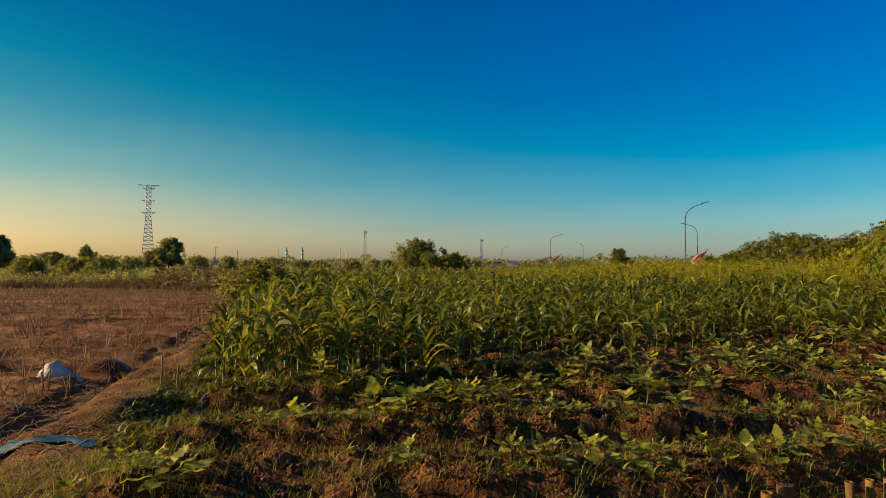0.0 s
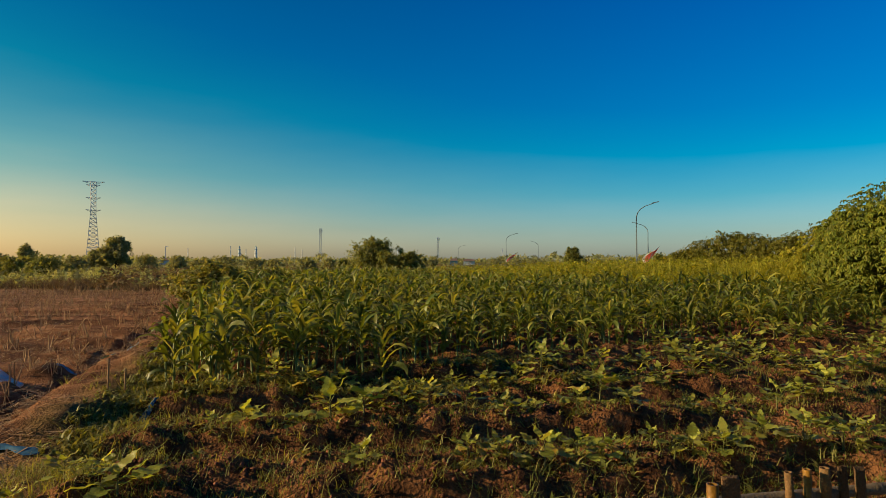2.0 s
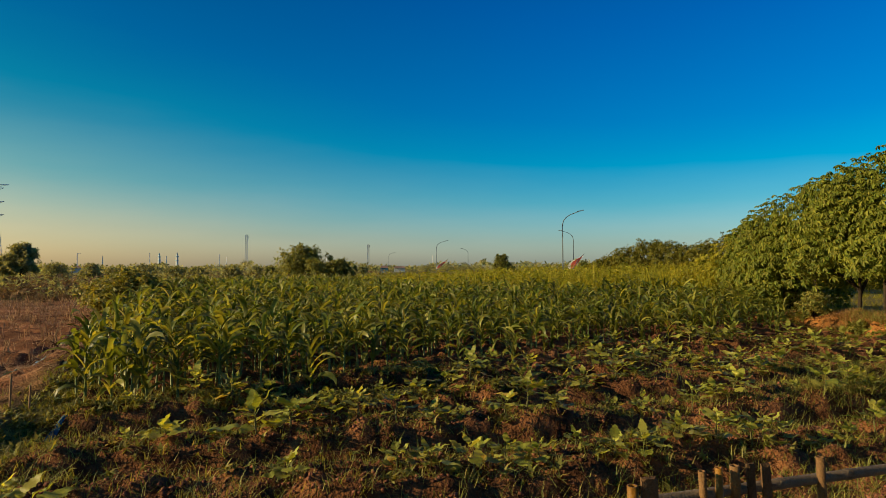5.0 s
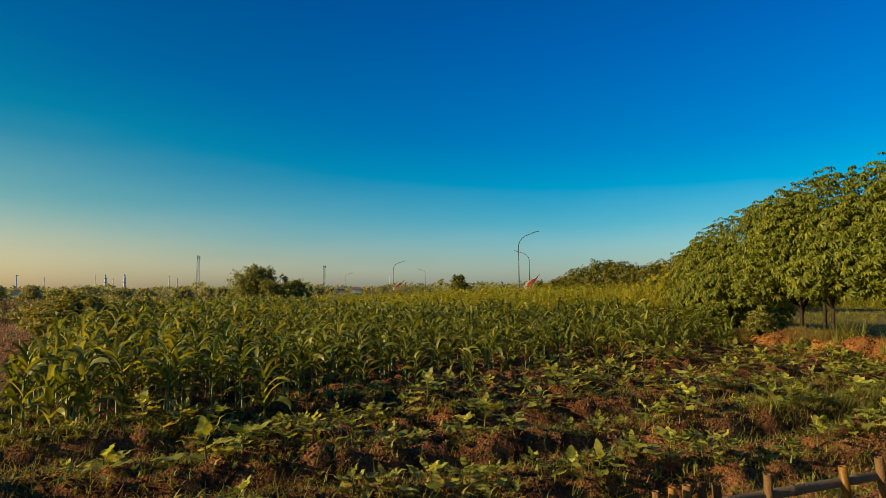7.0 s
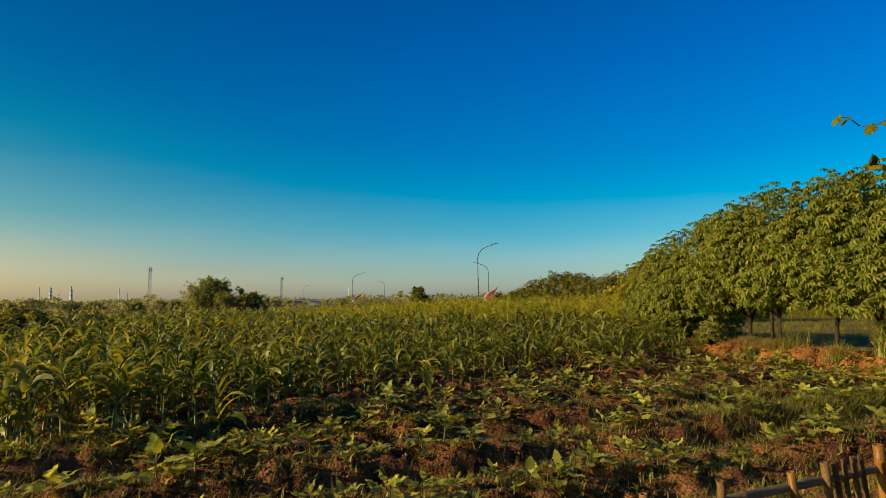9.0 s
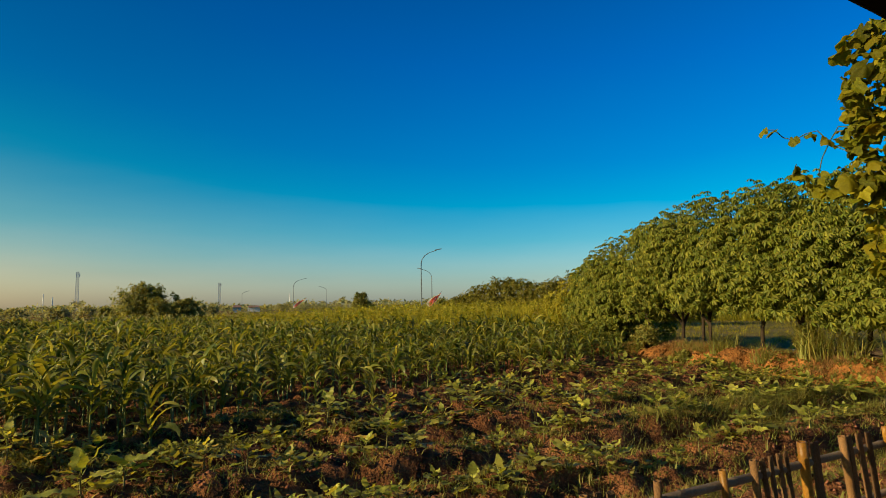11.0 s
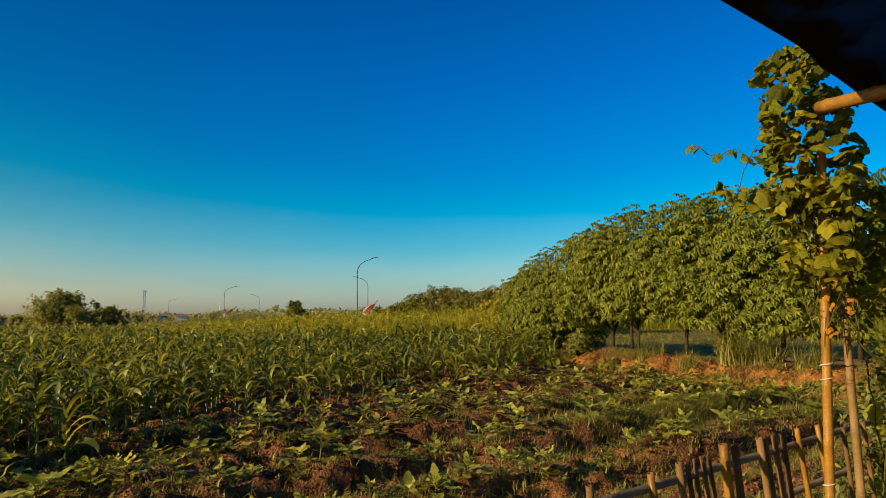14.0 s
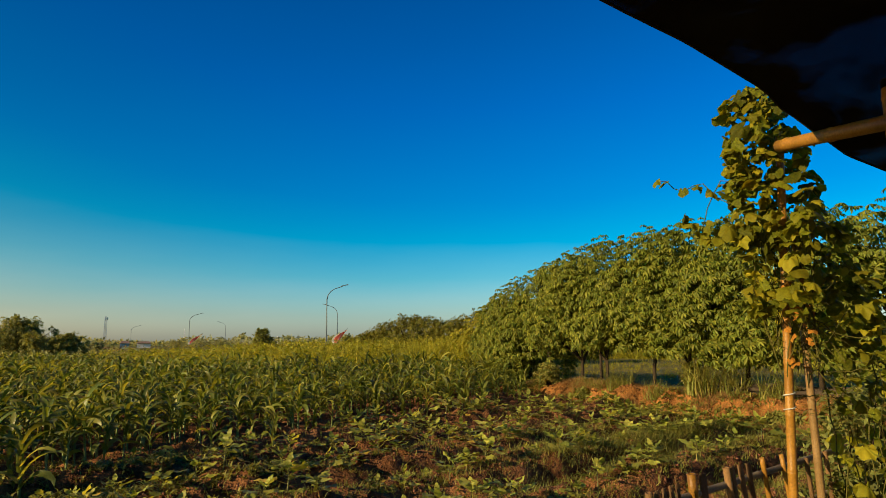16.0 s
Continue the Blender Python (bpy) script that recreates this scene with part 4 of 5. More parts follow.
    top = rng.uniform(.9, 1.5, len(x)) * np.interp(az[ok], [2, 12, 24], [.75, .95, 1.1])
    p = np.concatenate([np.c_[x + rng.normal(0, .25, len(x)), y + rng.normal(0, .25, len(x)), top - rng.uniform(0, .7, len(x))] for _ in range(8)])
    stuff("tall_weeds", [scatter(SPRIGS[k], turns(rng.uniform(0, 6.28, len(p[k::3])), rng.uniform(0, 1.0, len(p[k::3])), None, rng.uniform(.08, .17, len(p[k::3]))), p[k::3]) for k in range(3)],
          REED, "leafy weeds standing in the tall grass", "weeds")
    # far woods on the horizon
    az, r = rng.uniform(-60, 80, 5000), rng.uniform(240, 330, 5000)
    hz = rng.random(5000) * (2.6 + 1.6 * noise2(az * .7, az * 0, 187)) + .3
    p = np.c_[r * np.sin(np.radians(az)), r * np.cos(np.radians(az)), np.maximum(hz, .2)]
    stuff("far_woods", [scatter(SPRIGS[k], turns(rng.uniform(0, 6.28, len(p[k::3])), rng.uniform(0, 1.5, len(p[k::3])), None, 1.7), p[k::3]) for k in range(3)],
          FARLEAF_HAZED, "low dark woods on the horizon", "woods")


scrub_stuff()


# ---------------------------------------------------------------- cassava hedge on the bank
def palm_leaf(rnd):
    """A palmate leaf round the origin, its seven creased leaflets hanging at the tips."""
    q = []
    for k in range(7):
        a = radians(-150 + 50 * k + rnd.uniform(-7, 7))
        ln = (1.0 if k in (2, 3, 4) else .8) * rnd.uniform(.9, 1.1)
        d = rnd.uniform(.8, 1.25)
        v = np.array([(.03, 0, .02), (ln * .55, -.17, -.2 * d), (ln * .55, .17, -.2 * d), (ln * .9, 0, -.58 * d)])
        q.append((turned(v, 0, 0, a, (0, 0, 0)), np.array([(0, 1, 3), (0, 3, 2)])))
    return join(q)


PALMS = [palm_leaf(random.Random(190 + i)) for i in range(3)]


def cassava(y, top, lowest, seed, lean, n=2250, reach=1.65):
    rng, r2 = np.random.default_rng(seed), random.Random(seed)
    x = float(bank_x(y)) + 1.35 + r2.uniform(-.15, .15)
    z = gz(x, y)
    if y > 17.9:
        t = thing("shrub", (x, y, z), "tall leafy yellow-green shrub beside the cassava trees", "shrub")
    else:
        t = thing("cassava_tree", (x, y, z), "cassava tree with drooping palmate leaves on the earth bank", "tree", "cassava trees on the bank")
    hgt, lo = top - z, lowest - z
    mid = lo + (hgt - lo) * .3
    blobs = [(.5, 0, mid, reach, 1.25, hgt - mid - .1)]
    for i in range(9):
        rr = r2.uniform(.45, .7)
        u = r2.uniform(0, .8)
        cz = lo + .15 + u * (hgt - lo - .5)
        wid = math.sqrt(1 - u * u * .8)
        blobs.append((.35 - r2.uniform(.3, .8) * reach * wid, r2.uniform(-.9, .9), cz, rr, rr, rr * .8))
    pieces = [tube([(0, 0, -.15), (lean * .25, lean * .1, .5), (lean * .6 + .05, .1 * lean - .04, .85), (lean * .7 - .04, .1 * lean + .05, 1.25), (lean, 0, mid)], [.05, .042, .034, .03, .022], 8)]
    for b in blobs[1:6]:
        st = r2.uniform(.45, 1.0)
        pieces.append(tube([(lean * st * .5, lean * .1, st), (b[0] * .5 + lean * .3, b[1] * .6, (st + b[2]) * .48), (b[0], b[1], b[2])], [.034, .026, .012], 6))
    v, f = joinl(pieces)
    part("trunk", mesh("trunk", v, f, BARK, True), t)
    low = lo - .1 + .25 * r2.random()
    v, f = join([crown_leaves(rng, blobs, n // 3, .131, .86, p, up=.85, rough=.36, floor=low) for p in PALMS])
    part("crown", mesh("crown", v, f, REED if y > 17.9 else CASS), t)


for i, (y, top, lowest, lean, reach) in enumerate([(20.0, 1.9, .3, .1, 1.3), (18.6, 2.7, .3, .1, 1.4), (17.2, 3.3, .3, .2, 1.5), (15.6, 3.6, .4, -.5, 1.6), (14.2, 3.9, .85, -.3, 1.7), (12.8, 4.15, 1.22, .35, 1.65), (11.5, 4.25, 1.18, -.1, 1.6),
                                                   (10.1, 4.3, 1.28, .3, 1.65), (8.8, 4.25, 1.1, -.3, 1.6), (7.4, 4.2, 1.05, .2, 1.6), (6.0, 4.05, .85, .1, 1.6), (4.5, 4.0, .9, .1, 1.6), (3.0, 3.9, .8, .1, 1.6)]):
    cassava(y, top, lowest, 200 + i, lean, n=1400 if y < 5 or y > 18 else 2900, reach=reach)

# rank grass drooping from the bank top
def grass_clump(x, y, tall, seed):
    r2 = random.Random(seed)
    t = thing("grass_clump", (x, y, gz(x, y) - .03), "rank clump of long drooping grass on the earth bank", "grass", "grass clumps on the bank")
    part("tuft", mesh("tuft", *tuft(r2, 130, tall, .022, .3, 4), GRASS), t)


for i, (x, y, tall) in enumerate([(11.0, 8.0, 1.15), (11.35, 7.55, .95), (11.2, 6.6, .7), (11.5, 10.6, .6), (11.1, 9.2, .5)]):
    grass_clump(x, y, tall, 240 + i)

# slim stake, and old logs lying on the bank top
x, y = 12.35, 12.0
t = thing("stake", (x, y, gz(x, y)), "slim dark wooden stake on the bank", "stake")
part("pole", mesh("pole", *tube([(0, 0, -.1), (.02, 0, .9), (.03, .02, 1.9)], [.045, .04, .035], 8), BARK, True), t)
rnd = random.Random(221)
for i in range(9):
    y = rnd.uniform(5.2, 7.9)
    x = float(bank_x(y)) + rnd.uniform(.9, 1.7)
    z = float(np.max(height(np.array([x, x, x]), np.array([y - .7, y, y + .7])))) + .05 + .05 * (i % 3)
    ln = rnd.uniform(.5, 1.0)
    t = thing("log", (x, y, z), "dark weathered log lying on the bank", "log", "logs on the bank")
    part("wood", mesh("wood", *tube([(rnd.uniform(-.15, .15), -ln, -.02), (0, 0, .02), (rnd.uniform(-.15, .15), ln, -.02)], [.035, .042, .03], 7), LOG, True), t)

# ---------------------------------------------------------------- bamboo fence
fence = thing("bamboo_fence", (0, 0, 0), "low fence of weathered bamboo pickets on two rails", "fence")


def fence_y(x):
    return 2.07 + .13 * (x - 1.8)


def az_x(az):
    """x on the fence line in that direction."""
    k = math.tan(radians(az))
    return k * (2.07 - .13 * 1.8) / (1 - .13 * k)


part("rail", mesh("rail", *bamboo((.2, fence_y(.2) + .035, .70), (5.6, fence_y(5.6) + .035, .70), .02, .018, .34, bend=.02, seed=1), RAIL, True), fence, "grey bamboo rail")
part("rail", mesh("rail", *bamboo((.2, fence_y(.2) + .035, .40), (5.6, fence_y(5.6) + .035, .43), .02, .018, .34, bend=-.02, seed=2), RAIL, True), fence, "grey bamboo rail")
rnd = random.Random(231)
# direction and rise of the top, width, kind: 0 round culm, 1 split stake
PICKETS = [(20.2, -20.4, .05, 1), (22.6, -20.1, .045, 1), (27.4, -18.6, .05, 0), (28.8, -18.0, .085, 1), (33.0, -16.9, .035, 0), (34.3, -16.5, .035, 0), (35.5, -16.2, .045, 0), (36.7, -16.0, .04, 1), (37.8, -15.9, .05, 1),
           (41.6, -14.74, .042, 0), (46.7, -13.53, .044, 0), (49.0, -12.6, .045, 0), (49.7, -12.4, .03, 1), (50.3, -12.2, .035, 1), (50.9, -12.0, .035, 1), (51.4, -11.8, .03, 1), (52.5, -10.94, .062, 0), (53.4, -10.93, .075, 1),
           (55.2, -10.3, .05, 0), (55.7, -10.2, .05, 1), (56.3, -9.95, .06, 1), (56.9, -9.9, .065, 1), (57.9, -9.4, .038, 0), (59.3, -9.05, .038, 0), (61.0, -9.2, .036, 0), (62.3, -8.6, .04, 0), (63.5, -8.8, .05, 1), (64.4, -8.5, .05, 1), (65.5, -8.6, .04, 0)]
for i, (az, rise, w, flat) in enumerate(PICKETS):
    x = az_x(az)
    y = fence_y(x)
    top = 1.52 + math.hypot(x, y) * math.tan(radians(rise))
    g = gz(x, y)
    w *= .84
    lean = rnd.uniform(-.04, .03) - (.05 if az < 45 else .13) - (.07 if az in (57.9, 59.3) else 0)
    if flat:
        v, f = slab(x - lean * top, y, g - .05, top, w, .018, rnd.uniform(-.15, .15), lean)
        part("picket", mesh("picket", v, f, BAMBOO_OLD), fence, "split dark bamboo picket")
    else:
        v, f = bamboo((x - lean * top, y, g - .05), (x, y, top), w / 2, w / 2 * .92, .3, 10, seed=40 + i)
        part("picket", mesh("picket", v, f, BAMBOO if az in (27.4, 34.3, 46.7, 52.5, 57.9, 59.3) else BAMBOO_GREY, True), fence, "round bamboo picket")

# ---------------------------------------------------------------- shade-net shelter and its poles
def spot(az, el, r):
    return Vector((r * math.sin(radians(az)), r * math.cos(radians(az)), 1.52 + r * math.tan(radians(el))))


def pole_thing(label, a, b, r0, r1, mat, seed, bend=0.0):
    t = thing("bamboo_pole", (a[0], a[1], min(a[2], b[2])), label, "pole", "bamboo poles of the shelter")
    o = Vector((a[0], a[1], min(a[2], b[2])))
    part("culm", mesh("culm", *bamboo(Vector(a) - o, Vector(b) - o, r0, r1, .33, 14, bend, seed), mat, True), t)
    return t, o


a = spot(59.5, -11.7, 4.2)
a.z = gz(a.x, a.y) - .05
pa, o = pole_thing("upright yellow bamboo pole wound with vines", a, spot(61.15, 17.0, 4.2), .027, .023, BAMBOO, 301)
for z in (.55, 1.12, 1.2):
    p = Vector(a).lerp(spot(61.15, 17.0, 4.2), z / 2.8) - o
    part("tie", mesh("tie", *tube([p + Vector((.031 * math.cos(k * .7), .031 * math.sin(k * .7), .004 * k)) for k in range(11)], [.004] * 11, 5), WIRE, True), pa, "grey wire tie")
a = spot(61.9, -11.5, 4.3)
a.z = gz(a.x, a.y) - .05
pole_thing("second upright bamboo pole leaning on a yellow one", a, spot(61.5, 9.0, 4.3), .024, .02, BAMBOO_PALE, 302)
e0, e1 = spot(61.0, 15.45, 3.9), spot(68.6, 16.0, 3.35)
pole_thing("thick bamboo crossbeam under the shade net", e0, e0 + (e1 - e0) * 3.0, .034, .04, BAMBOO, 304)
a = spot(68.6, 0, 3.45)
a.z = gz(a.x, a.y) - .05
pole_thing("upright bamboo post of the shade-net shelter", a, (a.x + .02, a.y, 2.72), .03, .028, BAMBOO, 305)
pole_thing("upright bamboo post of the shade-net shelter", (-1.4, 1.5, gz(-1.4, 1.5) - .05), (-1.4, 1.5, 3.0), .035, .03, BAMBOO, 306)
pole_thing("upright bamboo post of the shade-net shelter", (-1.4, -2.4, gz(-1.4, -2.4) - .05), (-1.4, -2.4, 3.05), .035, .03, BAMBOO, 307)
pole_thing("upright bamboo post of the shade-net shelter", (4.6, -2.4, gz(4.6, -2.4) - .05), (4.6, -2.4, 2.95), .035, .03, BAMBOO, 308)


def net_material():
    m = bpy.data.materials.new("shade_net")
    m.use_nodes = True
    n, l = m.node_tree.nodes, m.node_tree.links
    p = n["Principled BSDF"]
    p.inputs["Base Color"].default_value = (.004, .004, .0045, 1)
    p.inputs["Roughness"].default_value, p.inputs["Specular IOR Level"].default_value = .8, .06
    tc = n.new("ShaderNodeTexCoord")
    weave = []
    for way in ("X", "Y"):
        wv = n.new("ShaderNodeTexWave")
        wv.bands_direction = way
        wv.inputs["Scale"].default_value, wv.inputs["Distortion"].default_value, wv.inputs["Detail Scale"].default_value = 34, 9.0, 5
        l.new(tc.outputs["Object"], wv.inputs["Vector"])
        weave.append(wv)
    wm = n.new("ShaderNodeMath")
    wm.operation = "MULTIPLY"
    l.new(weave[0].outputs["Fac"], wm.inputs[0])
    l.new(weave[1].outputs["Fac"], wm.inputs[1])
    ns = n.new("ShaderNodeTexNoise")
    ns.inputs["Scale"].default_value, ns.inputs["Detail"].default_value = 2.6, 7
    l.new(tc.outputs["Object"], ns.inputs["Vector"])
    far = n.new("ShaderNodeVectorMath")
    far.operation = "DISTANCE"
    far.inputs[1].default_value = (3.15, 1.3, 2.65)
    l.new(tc.outputs["Object"], far.inputs[0])
    worn = n.new("ShaderNodeMapRange")
    worn.inputs["From Min"].default_value, worn.inputs["From Max"].default_value = .1, .5
    worn.inputs["To Min"].default_value, worn.inputs["To Max"].default_value = .16, -.03
    l.new(far.outputs["Value"], worn.inputs["Value"])
    thin = n.new("ShaderNodeMath")
    l.new(ns.outputs["Fac"], thin.inputs[0])
    l.new(worn.outputs[0], thin.inputs[1])
    mr = n.new("ShaderNodeMapRange")
    mr.inputs["From Min"].default_value, mr.inputs["From Max"].default_value = .52, .63
    mr.inputs["To Min"].default_value, mr.inputs["To Max"].default_value = .0, .075
    l.new(thin.outputs[0], mr.inputs["Value"])
    mu = n.new("ShaderNodeMath")
    mu.operation = "MULTIPLY"
    l.new(wm.outputs[0], mu.inputs[0])
    l.new(mr.outputs[0], mu.inputs[1])
    tr = n.new("ShaderNodeBsdfTransparent")
    mx = n.new("ShaderNodeMixShader")
    l.new(mu.outputs[0], mx.inputs[0])
    l.new(p.outputs[0], mx.inputs[1])
    l.new(tr.outputs[0], mx.inputs[2])
    l.new(mx.outputs[0], n["Material Output"].inputs["Surface"])
    return m


def shade_net():
    xs = np.linspace(-1.5, 5.2, 90)
    ws = np.linspace(0, 1, 50)
    S, W = np.meshgrid(xs, ws)
    edge_y = np.interp(xs, [-1.5, 1.6, 2.15, 2.84, 3.15, 3.5, 4.1, 5.2], [1.5, 1.5, 1.55, 1.66, 1.73, 1.64, 1.66, 1.7])
    edge_z = np.interp(xs, [-1.5, 1.6, 2.15, 2.84, 3.15, 3.5, 4.1, 5.2], [2.98, 2.755, 2.755, 2.755, 2.755, 2.52, 2.5, 2.45])
    k = np.ones(5) / 5
    edge_z = np.convolve(np.pad(edge_z, 2, "edge"), k, "valid")
    Yn = edge_y[None] + (-2.5 - edge_y[None]) * W
    Zn = edge_z[None] * (1 - W) + (2.98 - .0 * S) * W
    rip = .05 * np.sin(S * 5 + 9 * W + 2 * noise2(S, W * 4, 311)) + .05 * noise2(S * 2.5, W * 6, 312) + .03 * noise2(S * 6, W * 14, 313)
    Zn = Zn + rip * step(0, .15, W) - .16 * np.sin(np.pi * W)
    v = np.stack([S, Yn, Zn], -1).reshape(-1, 3)
    i = np.arange(v.shape[0]).reshape(S.shape)
    f = np.stack([i[:-1, :-1], i[:-1, 1:], i[1:, 1:], i[1:, :-1]], -1).reshape(-1, 4)
    t = thing("shade_net", (0, 0, 0), "sagging black shade net stretched over bamboo poles", "shade net")
    part("sheet", mesh("sheet", v, f, net_material(), True), t)
    hem = [Vector((x, y, z)) for x, y, z in zip(xs, edge_y, edge_z)]
    part("hem", mesh("hem", *tube(hem, [.006] * len(hem), 6), MATS["net_hem"], True), t, "rolled black hem")


material("net_hem", (.004, .004, .005), (.008, .009, .011), .7, 8, 90, .4)
shade_net()

# ---------------------------------------------------------------- climbing gourd on the poles
vine = thing("gourd_vine", (spot(61, 0, 4.2).x, spot(61, 0, 4.2).y, 0), "climbing gourd vine with broad crinkled leaves on bamboo poles", "vine")
VO = Vector(vine.location)


def gourd_leaf(rnd, r):
    """A broad round leaf with shallow lobes, a stem notch and a wavy drooping rim; the stem joins at the origin."""
    v, f = [(0, 0, .02 * r)], []
    n = 28
    c1, c2, fold = rnd.uniform(.2, .9), rnd.uniform(.3, 1.0), rnd.uniform(-.1, .25)
    ph, amp, waves = rnd.uniform(0, 6.28), rnd.uniform(.1, .24), rnd.choice((4, 5, 6))
    for q in (.36, .72, 1.0):
        for k in range(n):
            a = -math.pi + 2 * math.pi * (k + .5) / n
            notch = 1 - .5 * math.exp(-((math.pi - abs(a)) / .3) ** 2)
            rr = r * q * notch * (.86 + .1 * math.cos(a) + .045 * q * math.cos(5 * a) + .03 * q * math.cos(12 * a + ph))
            x, y = rr * math.cos(a) + .15 * r * q, rr * math.sin(a)
            z = -c1 * x * abs(x) / r - c2 * y * y / r + fold * abs(y) + amp * r * q * q * math.sin(waves * a + ph) + rnd.uniform(-.02, .02) * r
            v.append((x, y, z))
    for k in range(n - 1):
        f.append((0, 1 + k, 2 + k))
        for o in (1, 1 + n):
            f.append((o + k, o + n + k, o + n + k + 1, o + k + 1))
    return v, f


rnd = random.Random(321)
LEAVES = [mesh("leaf", *gourd_leaf(rnd, 1.0), VINE, True) for _ in range(14)]
DRYLEAVES = [mesh("leaf", *gourd_leaf(rnd, 1.0), DRY_LEAF, True) for _ in range(2)]


def vine_leaf(p, size, dry=False, face=205):
    ob = part("leaf", rnd.choice(DRYLEAVES if dry else LEAVES), vine, "withered orange leaf" if dry else "")
    q = Vector(p) - VO
    yaw = radians(rnd.gauss(face, 65))
    ob.matrix_basis = Matrix.LocRotScale(q, Euler((rnd.gauss(0, .45), radians(rnd.gauss(12, 27)), yaw)), (size,) * 3)


# bands of the foliage: el low, el high, az left, az right, leaves
for e0, e1, a0, a1, n in [(16.0, 20.4, 57.8, 61.6, 50), (12.5, 17.0, 57.0, 63.0, 66), (8.5, 13, 56.4, 64.0, 72), (5, 9, 57.2, 65.5, 70), (1.5, 5, 58.0, 66.5, 60), (-1.5, 2, 59.0, 68.0, 46),
                          (-5, -1.5, 62.8, 70, 46), (-9, -5, 63.2, 71, 40), (-15, -9, 63.0, 71, 46), (-22, -15, 62.6, 71, 40)]:
    for i in range(int(n * (1.85 if e0 > -2 else 1.0))):
        az = rnd.uniform(a0, a1)
        side = az > 62.8 or e0 < -1
        r = rnd.uniform(4.3, 5.2) if side else rnd.uniform(3.95, 4.5)
        vine_leaf(spot(az, rnd.uniform(e0, e1), r), rnd.uniform(.034, .068), face=rnd.gauss(300, 25) if side else 205)
for i in range(24):
    vine_leaf(spot(rnd.uniform(60.4, 62.4), rnd.uniform(-2.5, 5), rnd.uniform(4.1, 4.25)), rnd.uniform(.018, .036), True)
for az, el, s in [(51.2, 13.7, .045), (51.9, 13.5, .05), (53.3, 12.7, .05), (54.6, 12.9, .05), (55.6, 12.4, .06), (53.9, 9.8, .08), (53.3, 10.3, .07), (55.0, 9.4, .09), (54.5, 8.6, .09), (56.0, 8.4, .09), (57.0, 18.6, .09), (57.3, 19.4, .08), (58.4, 20.0, .08)]:
    vine_leaf(spot(az, el, 4.05), s * .75)
stems = []
for i in range(16):
    az, el = rnd.uniform(59.6, 62.6), rnd.uniform(-3.5, 1)
    pts = []
    for k in range(8):
        pts.append(spot(az, el, rnd.uniform(4.1, 4.3)) - VO)
        az += rnd.uniform(-.5, .45)
        el += rnd.uniform(.6, 2.2)
    stems.append((pts, .0035))
for i in range(30):
    # loose shoots fanning down and out beside the second pole
    az, el = rnd.uniform(61.0, 63.0), rnd.uniform(-3.5, 2.5)
    da, de = rnd.uniform(-.3, .75), rnd.uniform(-.9, .3)
    pts = []
    for k in range(6):
        pts.append(spot(az, el, 4.2 + .02 * k) - VO)
        az += da + rnd.uniform(-.25, .25)
        el += de + rnd.uniform(-.3, .3)
        de += rnd.uniform(-.15, .2)
    stems.append((pts, rnd.uniform(.0018, .0036)))
for i in range(20):
    # upright twiggy shoots from the ground
    az, el = rnd.uniform(62.6, 69.5), rnd.uniform(-17, -12)
    depth = rnd.uniform(4.3, 4.9)
    pts = []
    for k in range(9):
        pts.append(spot(az, el, depth) - VO)
        az += rnd.uniform(-.35, .45)
        el += rnd.uniform(.8, 2.0)
    stems.append((pts, rnd.uniform(.002, .0045)))
for i in range(14):
    az, el = rnd.uniform(60, 64.5), rnd.uniform(-8, 7)
    pts = []
    da, turn = rnd.uniform(0, 6.28), rnd.uniform(-.3, .3)
    for k in range(14):
        pts.append(spot(az, el, 4.2 + .12 * math.sin(k * .8 + i)) - VO)
        az += .28 * math.cos(da)
        el += .28 * math.sin(da) - .05
        da += turn + rnd.uniform(-.35, .35)
    stems.append((pts, rnd.uniform(.0016, .003)))
stems.append(([spot(a, e, 4.08) - VO for a, e in ((57, 11.2), (56, 11.8), (55, 13.1), (54.2, 13.0), (53.4, 12.6), (52.6, 12.9), (52.0, 13.6), (51.2, 13.7))], .003))
stems.append(([spot(a, e, 4.08) - VO for a, e in ((57.5, 13), (56.4, 13.2), (55.8, 12.2), (55.2, 11.0), (54.9, 9.8))], .003))
for pts, r in stems:
    part("stem", mesh("stem", *tube(pts, [r] * len(pts), 5), VINE_STEM, True), vine)

# ---------------------------------------------------------------- things on the bund
def sack():
    x, y = -5.1, 8.15
    t = thing("plastic_sack", (x, y, gz(x, y)), "crumpled white woven plastic sack on the stubble", "sack")
    bm = bmesh.new()
    bmesh.ops.create_icosphere(bm, subdivisions=4, radius=1)
    for v in bm.verts:
        p = v.co
        k = .5 + .5 * p.z
        w = 1 - .55 * max(0, p.z)
        q = Vector((p.x * .21 * w + .04 * (1 - k), p.y * .2 * w, max(0, p.z + .25) * .225))
        q += Vector((.03 * noise.noise(p * 2.3), .03 * noise.noise(p * 2.3 + Vector((5, 0, 0))), .03 * noise.noise(p * 3.1 + Vector((0, 7, 0))))) * (1 if p.z > -.2 else .3)
        if p.x > .5 and p.z < .4:
            q.x += (p.x - .5) * .3
            q.z *= .6
        v.co = q
    me = bpy.data.meshes.new("body")
    bm.to_mesh(me)
    bm.free()
    me.materials.append(SACK)
    me.polygons.foreach_set("use_smooth", np.ones(len(me.polygons), bool))
    part("body", me, t)


sack()


